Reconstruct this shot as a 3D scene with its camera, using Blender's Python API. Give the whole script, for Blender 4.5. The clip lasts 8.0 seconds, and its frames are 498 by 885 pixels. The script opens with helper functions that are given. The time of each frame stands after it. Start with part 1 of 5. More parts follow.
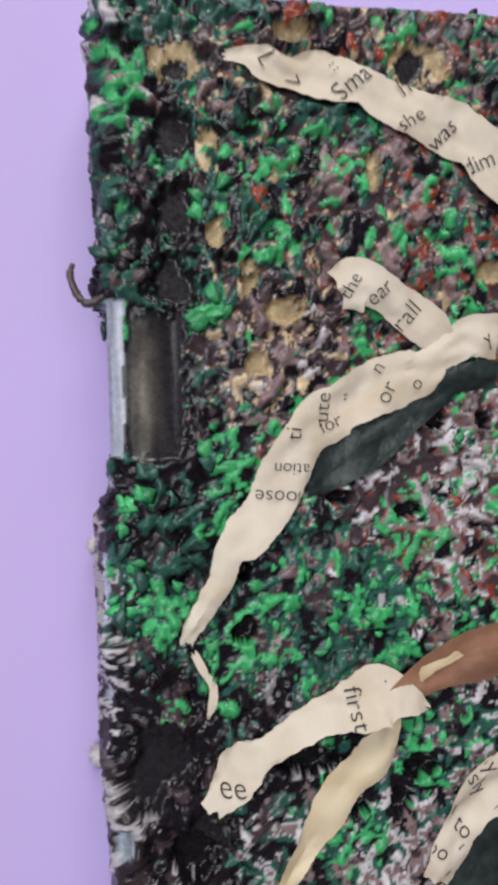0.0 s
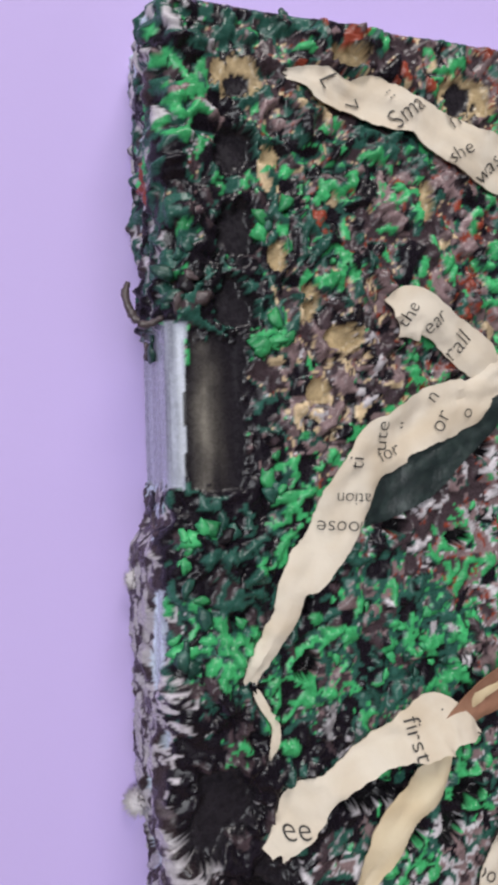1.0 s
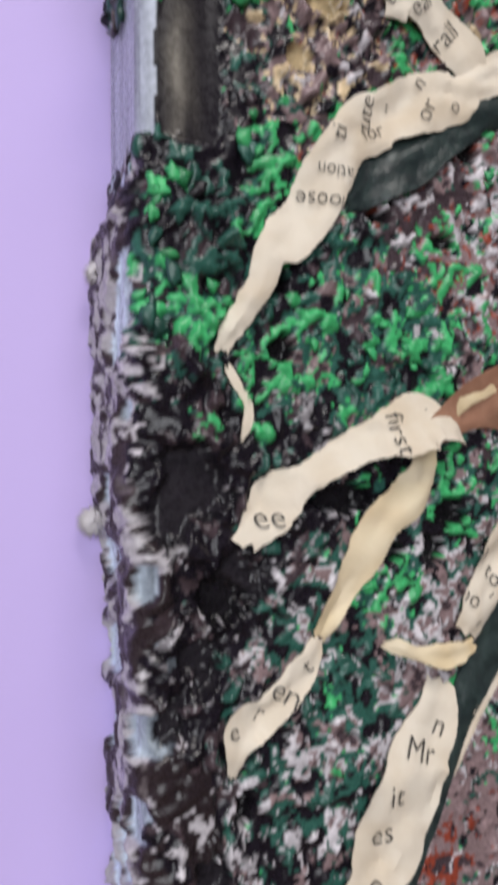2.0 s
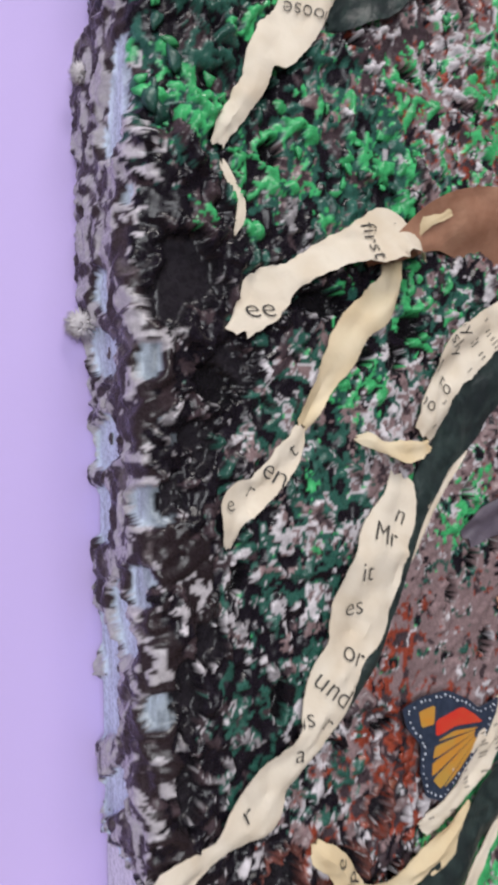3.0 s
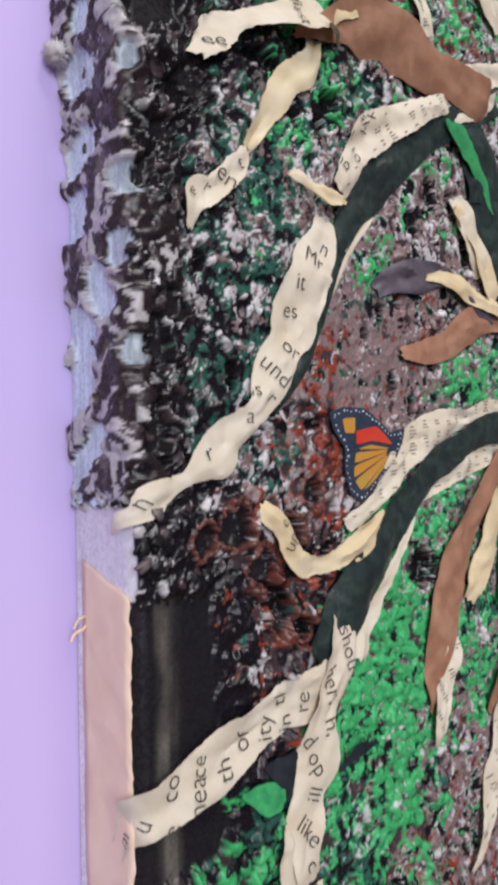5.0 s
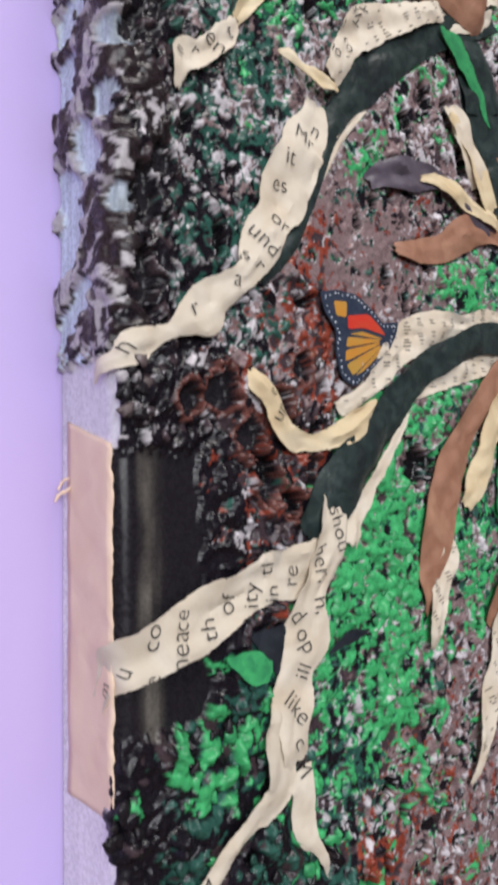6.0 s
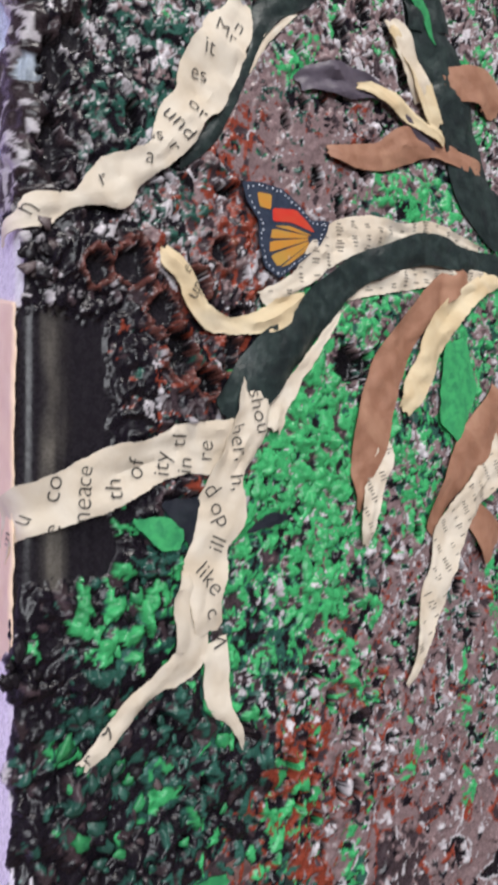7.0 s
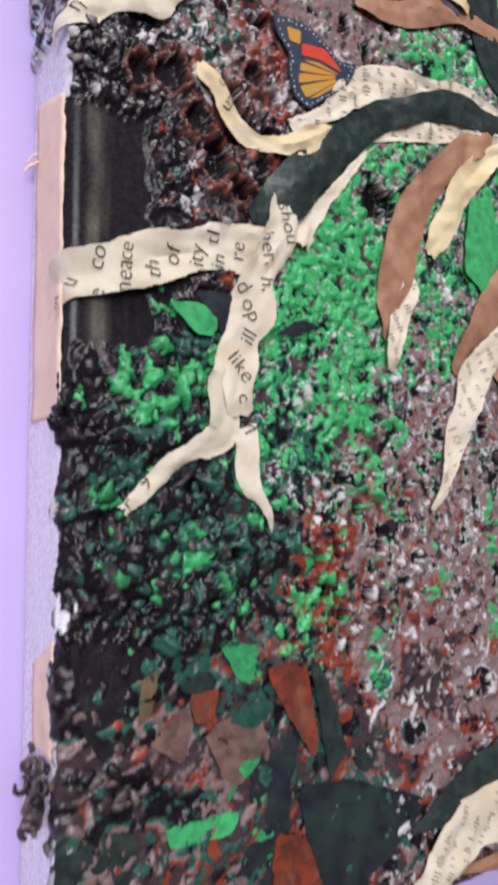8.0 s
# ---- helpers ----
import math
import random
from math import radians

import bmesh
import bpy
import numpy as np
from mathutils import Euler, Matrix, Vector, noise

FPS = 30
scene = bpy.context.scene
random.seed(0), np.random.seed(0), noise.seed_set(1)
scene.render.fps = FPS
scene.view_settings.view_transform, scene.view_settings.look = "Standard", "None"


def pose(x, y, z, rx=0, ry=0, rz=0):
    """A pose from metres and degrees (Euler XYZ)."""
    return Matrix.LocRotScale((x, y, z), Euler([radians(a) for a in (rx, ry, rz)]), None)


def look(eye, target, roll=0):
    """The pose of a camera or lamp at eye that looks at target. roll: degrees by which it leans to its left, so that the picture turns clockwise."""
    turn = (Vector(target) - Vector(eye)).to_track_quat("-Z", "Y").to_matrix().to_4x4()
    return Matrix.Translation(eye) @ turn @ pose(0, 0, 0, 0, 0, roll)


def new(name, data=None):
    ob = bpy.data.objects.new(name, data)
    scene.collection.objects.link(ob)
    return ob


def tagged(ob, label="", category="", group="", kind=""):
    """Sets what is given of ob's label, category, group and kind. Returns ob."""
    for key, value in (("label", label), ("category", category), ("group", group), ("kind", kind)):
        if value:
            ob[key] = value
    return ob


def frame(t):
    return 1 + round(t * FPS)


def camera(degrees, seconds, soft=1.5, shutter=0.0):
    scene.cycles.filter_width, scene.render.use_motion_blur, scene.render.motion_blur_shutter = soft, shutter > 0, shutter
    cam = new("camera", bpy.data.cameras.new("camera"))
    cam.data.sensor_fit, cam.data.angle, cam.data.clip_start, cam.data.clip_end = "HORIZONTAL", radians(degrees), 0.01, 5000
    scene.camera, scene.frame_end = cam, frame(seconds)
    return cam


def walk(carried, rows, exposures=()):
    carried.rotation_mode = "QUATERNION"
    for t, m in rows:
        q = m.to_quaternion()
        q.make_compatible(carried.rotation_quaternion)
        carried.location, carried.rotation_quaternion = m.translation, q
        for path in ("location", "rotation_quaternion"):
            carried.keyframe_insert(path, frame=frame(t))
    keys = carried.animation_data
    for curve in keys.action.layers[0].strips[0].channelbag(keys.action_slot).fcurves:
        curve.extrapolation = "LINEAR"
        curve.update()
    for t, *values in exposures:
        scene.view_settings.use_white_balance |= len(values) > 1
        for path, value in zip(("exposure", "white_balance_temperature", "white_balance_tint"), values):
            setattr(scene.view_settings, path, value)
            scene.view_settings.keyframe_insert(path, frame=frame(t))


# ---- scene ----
cam = camera(39.16, 8.0, soft=3.9, shutter=0.4)
PATH = [
    (0, (0.00267, -0.11568, 1.50254), (0.03459, 0.08176, 1.50181), -1.73),
    (0.5, (-0.00250, -0.10501, 1.49755), (0.04442, 0.08941, 1.49834), -1.75),
    (1, (-0.02327, -0.10555, 1.50732), (0.03890, 0.08454, 1.50704), -1.64),
    (1.5, (-0.02100, -0.10222, 1.47701), (0.04597, 0.08619, 1.48117), -1.23),
    (1.7, (-0.02107, -0.09927, 1.46745), (0.04629, 0.08893, 1.47377), -1.03),
    (2.8, (-0.03605, -0.09210, 1.43030), (0.06139, 0.08240, 1.42262), -0.52),
    (3, (-0.04043, -0.09456, 1.42849), (0.06144, 0.07744, 1.42220), -0.69),
    (3.5, (-0.05066, -0.09848, 1.41189), (0.06407, 0.06534, 1.41171), -0.77),
    (4, (-0.05953, -0.09869, 1.40209), (0.06319, 0.05922, 1.40414), -1.02),
    (4.5, (-0.06135, -0.10168, 1.38621), (0.06618, 0.05229, 1.39171), -1.32),
    (5, (-0.06296, -0.10374, 1.36543), (0.06607, 0.04893, 1.37206), -1.36),
    (5.2, (-0.06410, -0.10500, 1.36197), (0.06461, 0.04795, 1.36817), -1.36),
    (6.3, (-0.05659, -0.10441, 1.32427), (0.06864, 0.05092, 1.33818), -1.02),
    (6.5, (-0.05867, -0.10722, 1.31809), (0.06606, 0.04857, 1.33119), -0.96),
    (7, (-0.04126, -0.11884, 1.30921), (0.07833, 0.04076, 1.32414), -0.91),
    (7.5, (-0.04368, -0.11641, 1.28739), (0.07159, 0.04624, 1.30349), -0.75),
    (8, (-0.04362, -0.12408, 1.26349), (0.06693, 0.04155, 1.28199), -0.54),
]
# -- light levels --
EXPOSURES = [(0.0, -0.27), (1.7, -0.18), (3.5, -0.08), (6.5, 0.03), (8.0, 0.18)]
KEY_POWER, CEILING_POWER = 38.0, 12.0
# --
walk(cam, [(t, look(eye, target, roll)) for t, eye, target, roll in PATH], EXPOSURES)

# ---------- world, light ----------
world = bpy.data.worlds.new("world")
scene.world = world
world.use_nodes = True
sky = world.node_tree.nodes.new("ShaderNodeTexSky")
sky.sky_type, sky.sun_disc = "NISHITA", False
sky.sun_elevation, sky.sun_rotation = radians(40), radians(120)
world.node_tree.links.new(sky.outputs[0], world.node_tree.nodes["Background"].inputs[0])
world.node_tree.nodes["Background"].inputs[1].default_value = 0.1


def area(name, eye, target, sx, sy, power, color):
    data = bpy.data.lights.new(name, "AREA")
    data.shape, data.size, data.size_y, data.energy, data.color = "RECTANGLE", sx, sy, power, color
    ob = new(name, data)
    ob.matrix_world = look(eye, target)
    return ob


# unseen key light, added front left to brighten the canvas side; window assumed
area("unseen_key_light", (-0.95, -1.94, 1.80), (0.05, 0.0, 1.38), 1.4, 1.05, KEY_POWER, (0.95, 0.97, 1.0))
# unseen overhead light, assumed from the shade beneath the strips
area("ceiling_light_glow", (0.1, -0.75, 2.44), (0.1, -0.6, 0.0), 0.5, 0.5, CEILING_POWER, (1.0, 0.96, 0.92))

# ---------- materials ----------
def material(name, color, rough=0.6, second=None, scale=300.0, amount=0.5, bump=0.2, bump_scale=900.0, distance=0.0003, spec=0.5, island=0.0, third=None, crease=0.0):
    """A procedural surface: two pigments mixed by noise at two scales, uneven gloss and fine relief."""
    m = bpy.data.materials.new(name)
    m.use_nodes = True
    nt = m.node_tree
    bsdf = nt.nodes["Principled BSDF"]
    link = nt.links.new
    geo = nt.nodes.new("ShaderNodeNewGeometry")
    def noise_tex(sc, detail=4.0, dist=0.0):
        n = nt.nodes.new("ShaderNodeTexNoise")
        n.inputs["Scale"].default_value, n.inputs["Detail"].default_value, n.inputs["Distortion"].default_value = sc, detail, dist
        link(geo.outputs["Position"], n.inputs["Vector"])
        return n
    big, fine = noise_tex(scale, 5.0, 0.6), noise_tex(bump_scale, 3.0)
    ramp = nt.nodes.new("ShaderNodeMapRange")
    ramp.inputs[1].default_value, ramp.inputs[2].default_value = 0.38, 0.66
    ramp.inputs[4].default_value = amount
    link(big.outputs["Fac"], ramp.inputs[0])
    mix = nt.nodes.new("ShaderNodeMix")
    mix.data_type = "RGBA"
    mix.inputs["A"].default_value = (*color, 1)
    mix.inputs["B"].default_value = (*(second or tuple(c * 0.7 for c in color)), 1)
    link(ramp.outputs[0], mix.inputs["Factor"])
    out = mix.outputs["Result"]
    if third:
        stain = noise_tex(scale * 0.3, 3.0, 1.0)
        r2 = nt.nodes.new("ShaderNodeMapRange")
        r2.inputs[1].default_value, r2.inputs[2].default_value, r2.inputs[4].default_value = 0.52, 0.72, 0.8
        link(stain.outputs["Fac"], r2.inputs[0])
        m2 = nt.nodes.new("ShaderNodeMix")
        m2.data_type = "RGBA"
        m2.inputs["B"].default_value = (*third, 1)
        link(r2.outputs[0], m2.inputs["Factor"])
        link(out, m2.inputs["A"])
        out = m2.outputs["Result"]
    if island:
        info = nt.nodes.new("ShaderNodeObjectInfo")
        hsv = nt.nodes.new("ShaderNodeHueSaturation")
        r3 = nt.nodes.new("ShaderNodeMapRange")
        r3.inputs[3].default_value, r3.inputs[4].default_value = 1 - island, 1 + island
        link(info.outputs["Random"], r3.inputs[0])
        link(r3.outputs[0], hsv.inputs["Value"])
        link(out, hsv.inputs["Color"])
        out = hsv.outputs["Color"]
    link(out, bsdf.inputs["Base Color"])
    rr = nt.nodes.new("ShaderNodeMapRange")
    rr.inputs[3].default_value, rr.inputs[4].default_value = max(rough - 0.12, 0.05), min(rough + 0.12, 1)
    link(fine.outputs["Fac"], rr.inputs[0])
    link(rr.outputs[0], bsdf.inputs["Roughness"])
    bsdf.inputs["Specular IOR Level"].default_value = spec
    bp = nt.nodes.new("ShaderNodeBump")
    bp.inputs["Strength"].default_value, bp.inputs["Distance"].default_value = bump, distance
    link(fine.outputs["Fac"], bp.inputs["Height"])
    if crease:
        warp = nt.nodes.new("ShaderNodeVectorMath")
        warp.operation = "MULTIPLY_ADD"
        warp.inputs[1].default_value = (0.003, 0.003, 0.003)
        link(big.outputs["Color"], warp.inputs[0])
        link(geo.outputs["Position"], warp.inputs[2])
        cell = nt.nodes.new("ShaderNodeTexVoronoi")
        cell.feature = "SMOOTH_F1"
        cell.inputs["Scale"].default_value = 190.0
        link(warp.outputs[0], cell.inputs["Vector"])
        b2 = nt.nodes.new("ShaderNodeBump")
        b2.inputs["Strength"].default_value, b2.inputs["Distance"].default_value = 1.0, crease
        link(cell.outputs["Distance"], b2.inputs["Height"])
        link(bp.outputs[0], b2.inputs["Normal"])
        bp = b2
    link(bp.outputs[0], bsdf.inputs["Normal"])
    return m


WALL = material("purple_wall_paint", (0.56, 0.45, 0.80), 0.8, (0.53, 0.42, 0.77), 6.0, 0.6, 0.15, 350.0, 0.0003, 0.2)
PLAIN = material("plain_wall_paint", (0.30, 0.28, 0.27), 0.85, (0.27, 0.25, 0.24), 4.0, 0.6, 0.1, 300.0)
FLOOR = material("floor_boards", (0.30, 0.20, 0.13), 0.5, (0.22, 0.14, 0.09), 9.0, 0.8, 0.2, 200.0)
CANVAS = material("white_primed_canvas", (0.78, 0.78, 0.82), 0.75, (0.70, 0.68, 0.74), 120.0, 0.6, 0.4, 1600.0, 0.0002)
PAPER = material("cream_paper", (0.70, 0.63, 0.53), 0.85, (0.58, 0.48, 0.36), 130.0, 0.6, 0.35, 1500.0, 0.00012, 0.25, third=(0.58, 0.47, 0.34), crease=0.00025)
YELLOW = material("yellowed_paper", (0.70, 0.58, 0.38), 0.7, (0.55, 0.38, 0.20), 130.0, 0.5, 0.4, 1500.0, 0.00012, 0.35, third=(0.70, 0.62, 0.48), crease=0.00025)
PINK = material("pink_beige_paper", (0.88, 0.68, 0.53), 0.75, (0.78, 0.55, 0.42), 140.0, 0.5, 0.3, 1200.0, 0.00015, 0.3, crease=0.0004)
DARK = material("dark_green_black_paint", (0.016, 0.026, 0.026), 0.4, (0.040, 0.060, 0.056), 330.0, 0.75, 0.6, 700.0, 0.0004, 0.35, third=(0.012, 0.016, 0.018), crease=0.0005)
MAUVE = material("grey_purple_paint", (0.085, 0.070, 0.095), 0.5, (0.13, 0.11, 0.14), 220.0, 0.7, 0.35, 900.0, 0.0003, crease=0.0004)
BROWN = material("brown_leathery_paint", (0.36, 0.185, 0.12), 0.6, (0.27, 0.125, 0.075), 190.0, 0.8, 0.4, 1000.0, 0.0003, 0.4, third=(0.46, 0.26, 0.17), crease=0.0004)
INK = material("printing_ink", (0.035, 0.032, 0.03), 0.7, (0.07, 0.065, 0.06), 2500.0, 0.6, 0.0)
FAINT = material("faint_printing_ink", (0.10, 0.09, 0.08), 0.75, (0.36, 0.31, 0.25), 3500.0, 1.0, 0.0)
GREEN = material("bright_green_paint", (0.052, 0.37, 0.13), 0.4, (0.024, 0.20, 0.085), 500.0, 0.8, 0.4, 1400.0, 0.0003, 0.5, island=0.35)
TEAL = material("deep_green_paint", (0.026, 0.095, 0.072), 0.38, (0.012, 0.05, 0.04), 500.0, 0.8, 0.4, 1400.0, 0.0003, 0.5, island=0.4)
BLACK = material("glossy_black_paint", (0.012, 0.010, 0.013), 0.32, (0.022, 0.019, 0.023), 400.0, 0.8, 0.5, 1200.0, 0.0004, 0.3)
UMBER = material("dark_brown_grey_paint", (0.06, 0.042, 0.045), 0.4, (0.15, 0.12, 0.12), 420.0, 0.8, 0.5, 1200.0, 0.0004, 0.5, island=0.4)
RUST = material("rust_red_paint", (0.24, 0.045, 0.024), 0.32, (0.07, 0.025, 0.022), 300.0, 0.9, 0.4, 1200.0, 0.0003, third=(0.24, 0.10, 0.06), crease=0.0004)
ROSE = material("dusty_rose_paint", (0.20, 0.115, 0.10), 0.5, (0.09, 0.05, 0.05), 300.0, 1.0, 0.5, 1100.0, 0.0003, third=(0.06, 0.075, 0.06), crease=0.0004)
OLIVE = material("olive_ochre_paint", (0.14, 0.09, 0.04), 0.5, (0.08, 0.05, 0.03), 260.0, 0.9, 0.4, 1100.0, 0.0003)
NAVY = material("blue_black_paint", (0.013, 0.016, 0.024), 0.38, (0.03, 0.034, 0.044), 240.0, 0.8, 0.35, 1000.0, 0.0003, 0.3, third=(0.025, 0.05, 0.04), crease=0.0004)
FLUFF = material("white_cotton", (0.80, 0.76, 0.78), 0.9, (0.7, 0.64, 0.66), 900.0, 0.6, 0.6, 2500.0, 0.0004, 0.1)
C_DARK = material("blue_black_print", (0.02, 0.03, 0.055), 0.45, (0.035, 0.05, 0.085), 900.0, 0.8, 0.1)
C_ORANGE = material("orange_print", (0.55, 0.24, 0.035), 0.45, (0.46, 0.28, 0.06), 260.0, 0.9, 0.1)
C_RED = material("red_print", (0.60, 0.035, 0.022), 0.45, (0.55, 0.07, 0.03), 300.0, 0.8, 0.1)
C_WHITE = material("white_print", (0.7, 0.74, 0.8), 0.5, (0.6, 0.66, 0.75), 900.0, 0.5, 0.0)


def relief_material():
    """Acrylic impasto: the pigment of each dab is carried by the mesh, gloss and fine brush relief by noise."""
    m = bpy.data.materials.new("impasto_paint")
    m.use_nodes = True
    nt, link = m.node_tree, m.node_tree.links.new
    bsdf = nt.nodes["Principled BSDF"]
    att = nt.nodes.new("ShaderNodeAttribute")
    att.attribute_name = "pigment"
    geo = nt.nodes.new("ShaderNodeNewGeometry")
    fine = nt.nodes.new("ShaderNodeTexNoise")
    fine.inputs["Scale"].default_value, fine.inputs["Detail"].default_value, fine.inputs["Distortion"].default_value = 1100, 4, 0.8
    link(geo.outputs["Position"], fine.inputs["Vector"])
    val = nt.nodes.new("ShaderNodeMapRange")
    val.inputs[1].default_value, val.inputs[2].default_value, val.inputs[3].default_value, val.inputs[4].default_value = 0.3, 0.7, 0.88, 1.12
    link(fine.outputs["Fac"], val.inputs[0])
    hsv = nt.nodes.new("ShaderNodeHueSaturation")
    link(att.outputs["Color"], hsv.inputs["Color"])
    link(val.outputs[0], hsv.inputs["Value"])
    link(hsv.outputs["Color"], bsdf.inputs["Base Color"])
    rr = nt.nodes.new("ShaderNodeMapRange")
    rr.inputs[1].default_value, rr.inputs[2].default_value, rr.inputs[3].default_value, rr.inputs[4].default_value = 0.3, 0.7, 0.16, 0.40
    link(fine.outputs["Fac"], rr.inputs[0])
    link(rr.outputs[0], bsdf.inputs["Roughness"])
    bp = nt.nodes.new("ShaderNodeBump")
    bsdf.inputs["Specular IOR Level"].default_value = 0.30
    bp.inputs["Strength"].default_value, bp.inputs["Distance"].default_value = 0.3, 0.00007
    link(fine.outputs["Fac"], bp.inputs["Height"])
    link(bp.outputs[0], bsdf.inputs["Normal"])
    return m


IMPASTO = relief_material()

# ---------- helpers ----------
def part(name, bm, mat, parent=None, label="", smooth=True):
    me = bpy.data.meshes.new(name)
    bm.to_mesh(me)
    bm.free()
    return part_mesh(name, me, mat, parent, label, smooth)


def part_mesh(name, me, mat, parent=None, label="", smooth=True):
    if mat is not None and not me.materials:
        me.materials.append(mat)
    if smooth and len(me.polygons):
        me.polygons.foreach_set("use_smooth", np.ones(len(me.polygons), dtype=bool))
    ob = new(name, me)
    if parent is not None:
        ob.parent = parent
    if label:
        ob["label"] = label
    return ob


def box_bm(x0, y0, z0, x1, y1, z1, bevel=0.0):
    bm = bmesh.new()
    bmesh.ops.create_cube(bm, size=1)
    for v in bm.verts:
        v.co = Vector(((x0 + x1) / 2 + v.co.x * (x1 - x0), (y0 + y1) / 2 + v.co.y * (y1 - y0), (z0 + z1) / 2 + v.co.z * (z1 - z0)))
    if bevel:
        bmesh.ops.bevel(bm, geom=bm.edges[:], offset=bevel, segments=2, affect="EDGES")
    return bm


def value_noise(x, y, seed=0):
    """Smooth value noise of arrays x, y, from -1 to 1."""
    table = np.random.RandomState(seed).uniform(-1, 1, (256, 256))
    xi, yi = np.floor(x).astype(int), np.floor(y).astype(int)
    fx, fy = x - xi, y - yi
    fx, fy = fx * fx * (3 - 2 * fx), fy * fy * (3 - 2 * fy)
    a, b = table[xi % 256, yi % 256], table[(xi + 1) % 256, yi % 256]
    c, d = table[xi % 256, (yi + 1) % 256], table[(xi + 1) % 256, (yi + 1) % 256]
    return (a * (1 - fx) + b * fx) * (1 - fy) + (c * (1 - fx) + d * fx) * fy


def facet(x, y, seed=0):
    """Noise of straight facets, as in creased paper."""
    table = np.random.RandomState(seed).uniform(-1, 1, (256, 256))
    xi, yi = np.floor(x).astype(int), np.floor(y).astype(int)
    fx, fy = x - xi, y - yi
    a, b = table[xi % 256, yi % 256], table[(xi + 1) % 256, yi % 256]
    c, d = table[xi % 256, (yi + 1) % 256], table[(xi + 1) % 256, (yi + 1) % 256]
    return np.where(fx + fy < 1, a + (b - a) * fx + (c - a) * fy, d + (c - d) * (1 - fx) + (b - d) * (1 - fy))


def fbm(x, y, seed=0, octaves=3):
    return sum(value_noise(x * 2 ** k + 17.3 * k, y * 2 ** k + 5.1 * k, seed + k) * 0.5 ** k for k in range(octaves)) / 1.6


# ---------- the setting ----------
DEPTH, EDGE, TOP, BOTTOM = 0.021, -0.0015, 1.577, 1.169
def setting(name, bm, mat, label):
    return tagged(part(name, bm, mat, None, "", False), label, "wall" if "wall" in name else name, kind="structure")


setting("wall_north", box_bm(-2.0, DEPTH + 0.0003, 0, 2.0, DEPTH + 0.12, 2.5), WALL, "smooth lilac purple painted wall behind the artwork")
# unseen room shell, added and kept dull to limit bounce and reflections
setting("wall_west", box_bm(-2.12, -2.12, 0, -2.0, DEPTH + 0.12, 2.5), PLAIN, "unseen plain grey side wall closing the room")
setting("wall_east", box_bm(2.0, -2.12, 0, 2.12, DEPTH + 0.12, 2.5), PLAIN, "unseen plain grey side wall closing the room")
# unseen wall; its window opening is made to sit behind the added light
bm = box_bm(-2.0, -2.12, 0, 2.0, -2.0, 1.15)
for b in ((-2.0, -2.12, 2.35, 2.0, -2.0, 2.5), (-2.0, -2.12, 1.15, -1.75, -2.0, 2.35), (-0.15, -2.12, 1.15, 2.0, -2.0, 2.35)):
    tmp = bpy.data.meshes.new("tmp")
    piece = box_bm(*b)
    piece.to_mesh(tmp)
    piece.free()
    bm.from_mesh(tmp)
setting("wall_south", bm, PLAIN, "unseen plain grey wall with an opening behind the key light")
setting("floor", box_bm(-2.12, -2.12, -0.1, 2.12, DEPTH + 0.12, 0.0), FLOOR, "unseen plain brown floor closing the room")
setting("ceiling", box_bm(-2.12, -2.12, 2.5, 2.12, DEPTH + 0.12, 2.6), PLAIN, "unseen plain grey ceiling closing the room")

# ---------- the artwork ----------
art = new("mixed_media_artwork")
art.location = (0.15, DEPTH, BOTTOM)
bpy.context.view_layer.update()
tagged(art, "textured green-black collage canvas with torn book pages on purple wall", "artwork")
INV = Matrix.Translation(Vector(art.location)).inverted()


def own(ob, parent=None):
    """Makes ob, built in world places, a part of the artwork or of one of its parts."""
    ob.parent = parent or art
    if parent is None:
        ob.matrix_parent_inverse = INV
    return ob


own(part("canvas", box_bm(EDGE + 0.0032, 0.0040, BOTTOM + 0.0005, 0.300, DEPTH, TOP - 0.0010, 0.0012), CANVAS, None, "white primed stretched canvas with bare patches on its side"))

# ----- the painted skin: front, rounded edge and side as one line -----
R = 0.0030
ARC = R * math.pi / 2


def wrap(x, h):
    """Place over the canvas at x along the front (past the edge it runs on round the side), at height h."""
    s = np.asarray(x) - EDGE - R
    th = np.clip(-s / R, 0, math.pi / 2)
    x0 = np.where(s > 0, EDGE + R + s, EDGE + R - R * np.sin(th))
    y0 = np.where(s > 0, 0.0, np.where(s < -ARC, R + (-s - ARC), R - R * np.cos(th)))
    return x0 - np.sin(th) * h, y0 - np.cos(th) * h


# ----- printed words: letter outlines as flat meshes, made once each -----
letters = {}
def lettering(text):
    if text not in letters:
        cu = bpy.data.curves.new("word", "FONT")
        cu.body, cu.size, cu.align_x, cu.align_y, cu.resolution_u = text, 1.0, "CENTER", "CENTER", 3
        cu.offset = -0.011
        ob = bpy.data.objects.new("word", cu)
        scene.collection.objects.link(ob)
        bpy.context.view_layer.update()
        me = bpy.data.meshes.new_from_object(ob.evaluated_get(bpy.context.evaluated_depsgraph_get()))
        bpy.data.objects.remove(ob)
        co = np.empty(len(me.vertices) * 3)
        me.vertices.foreach_get("co", co)
        letters[text] = (co.reshape(-1, 3)[:, :2], [tuple(p.vertices) for p in me.polygons])
    return letters[text]


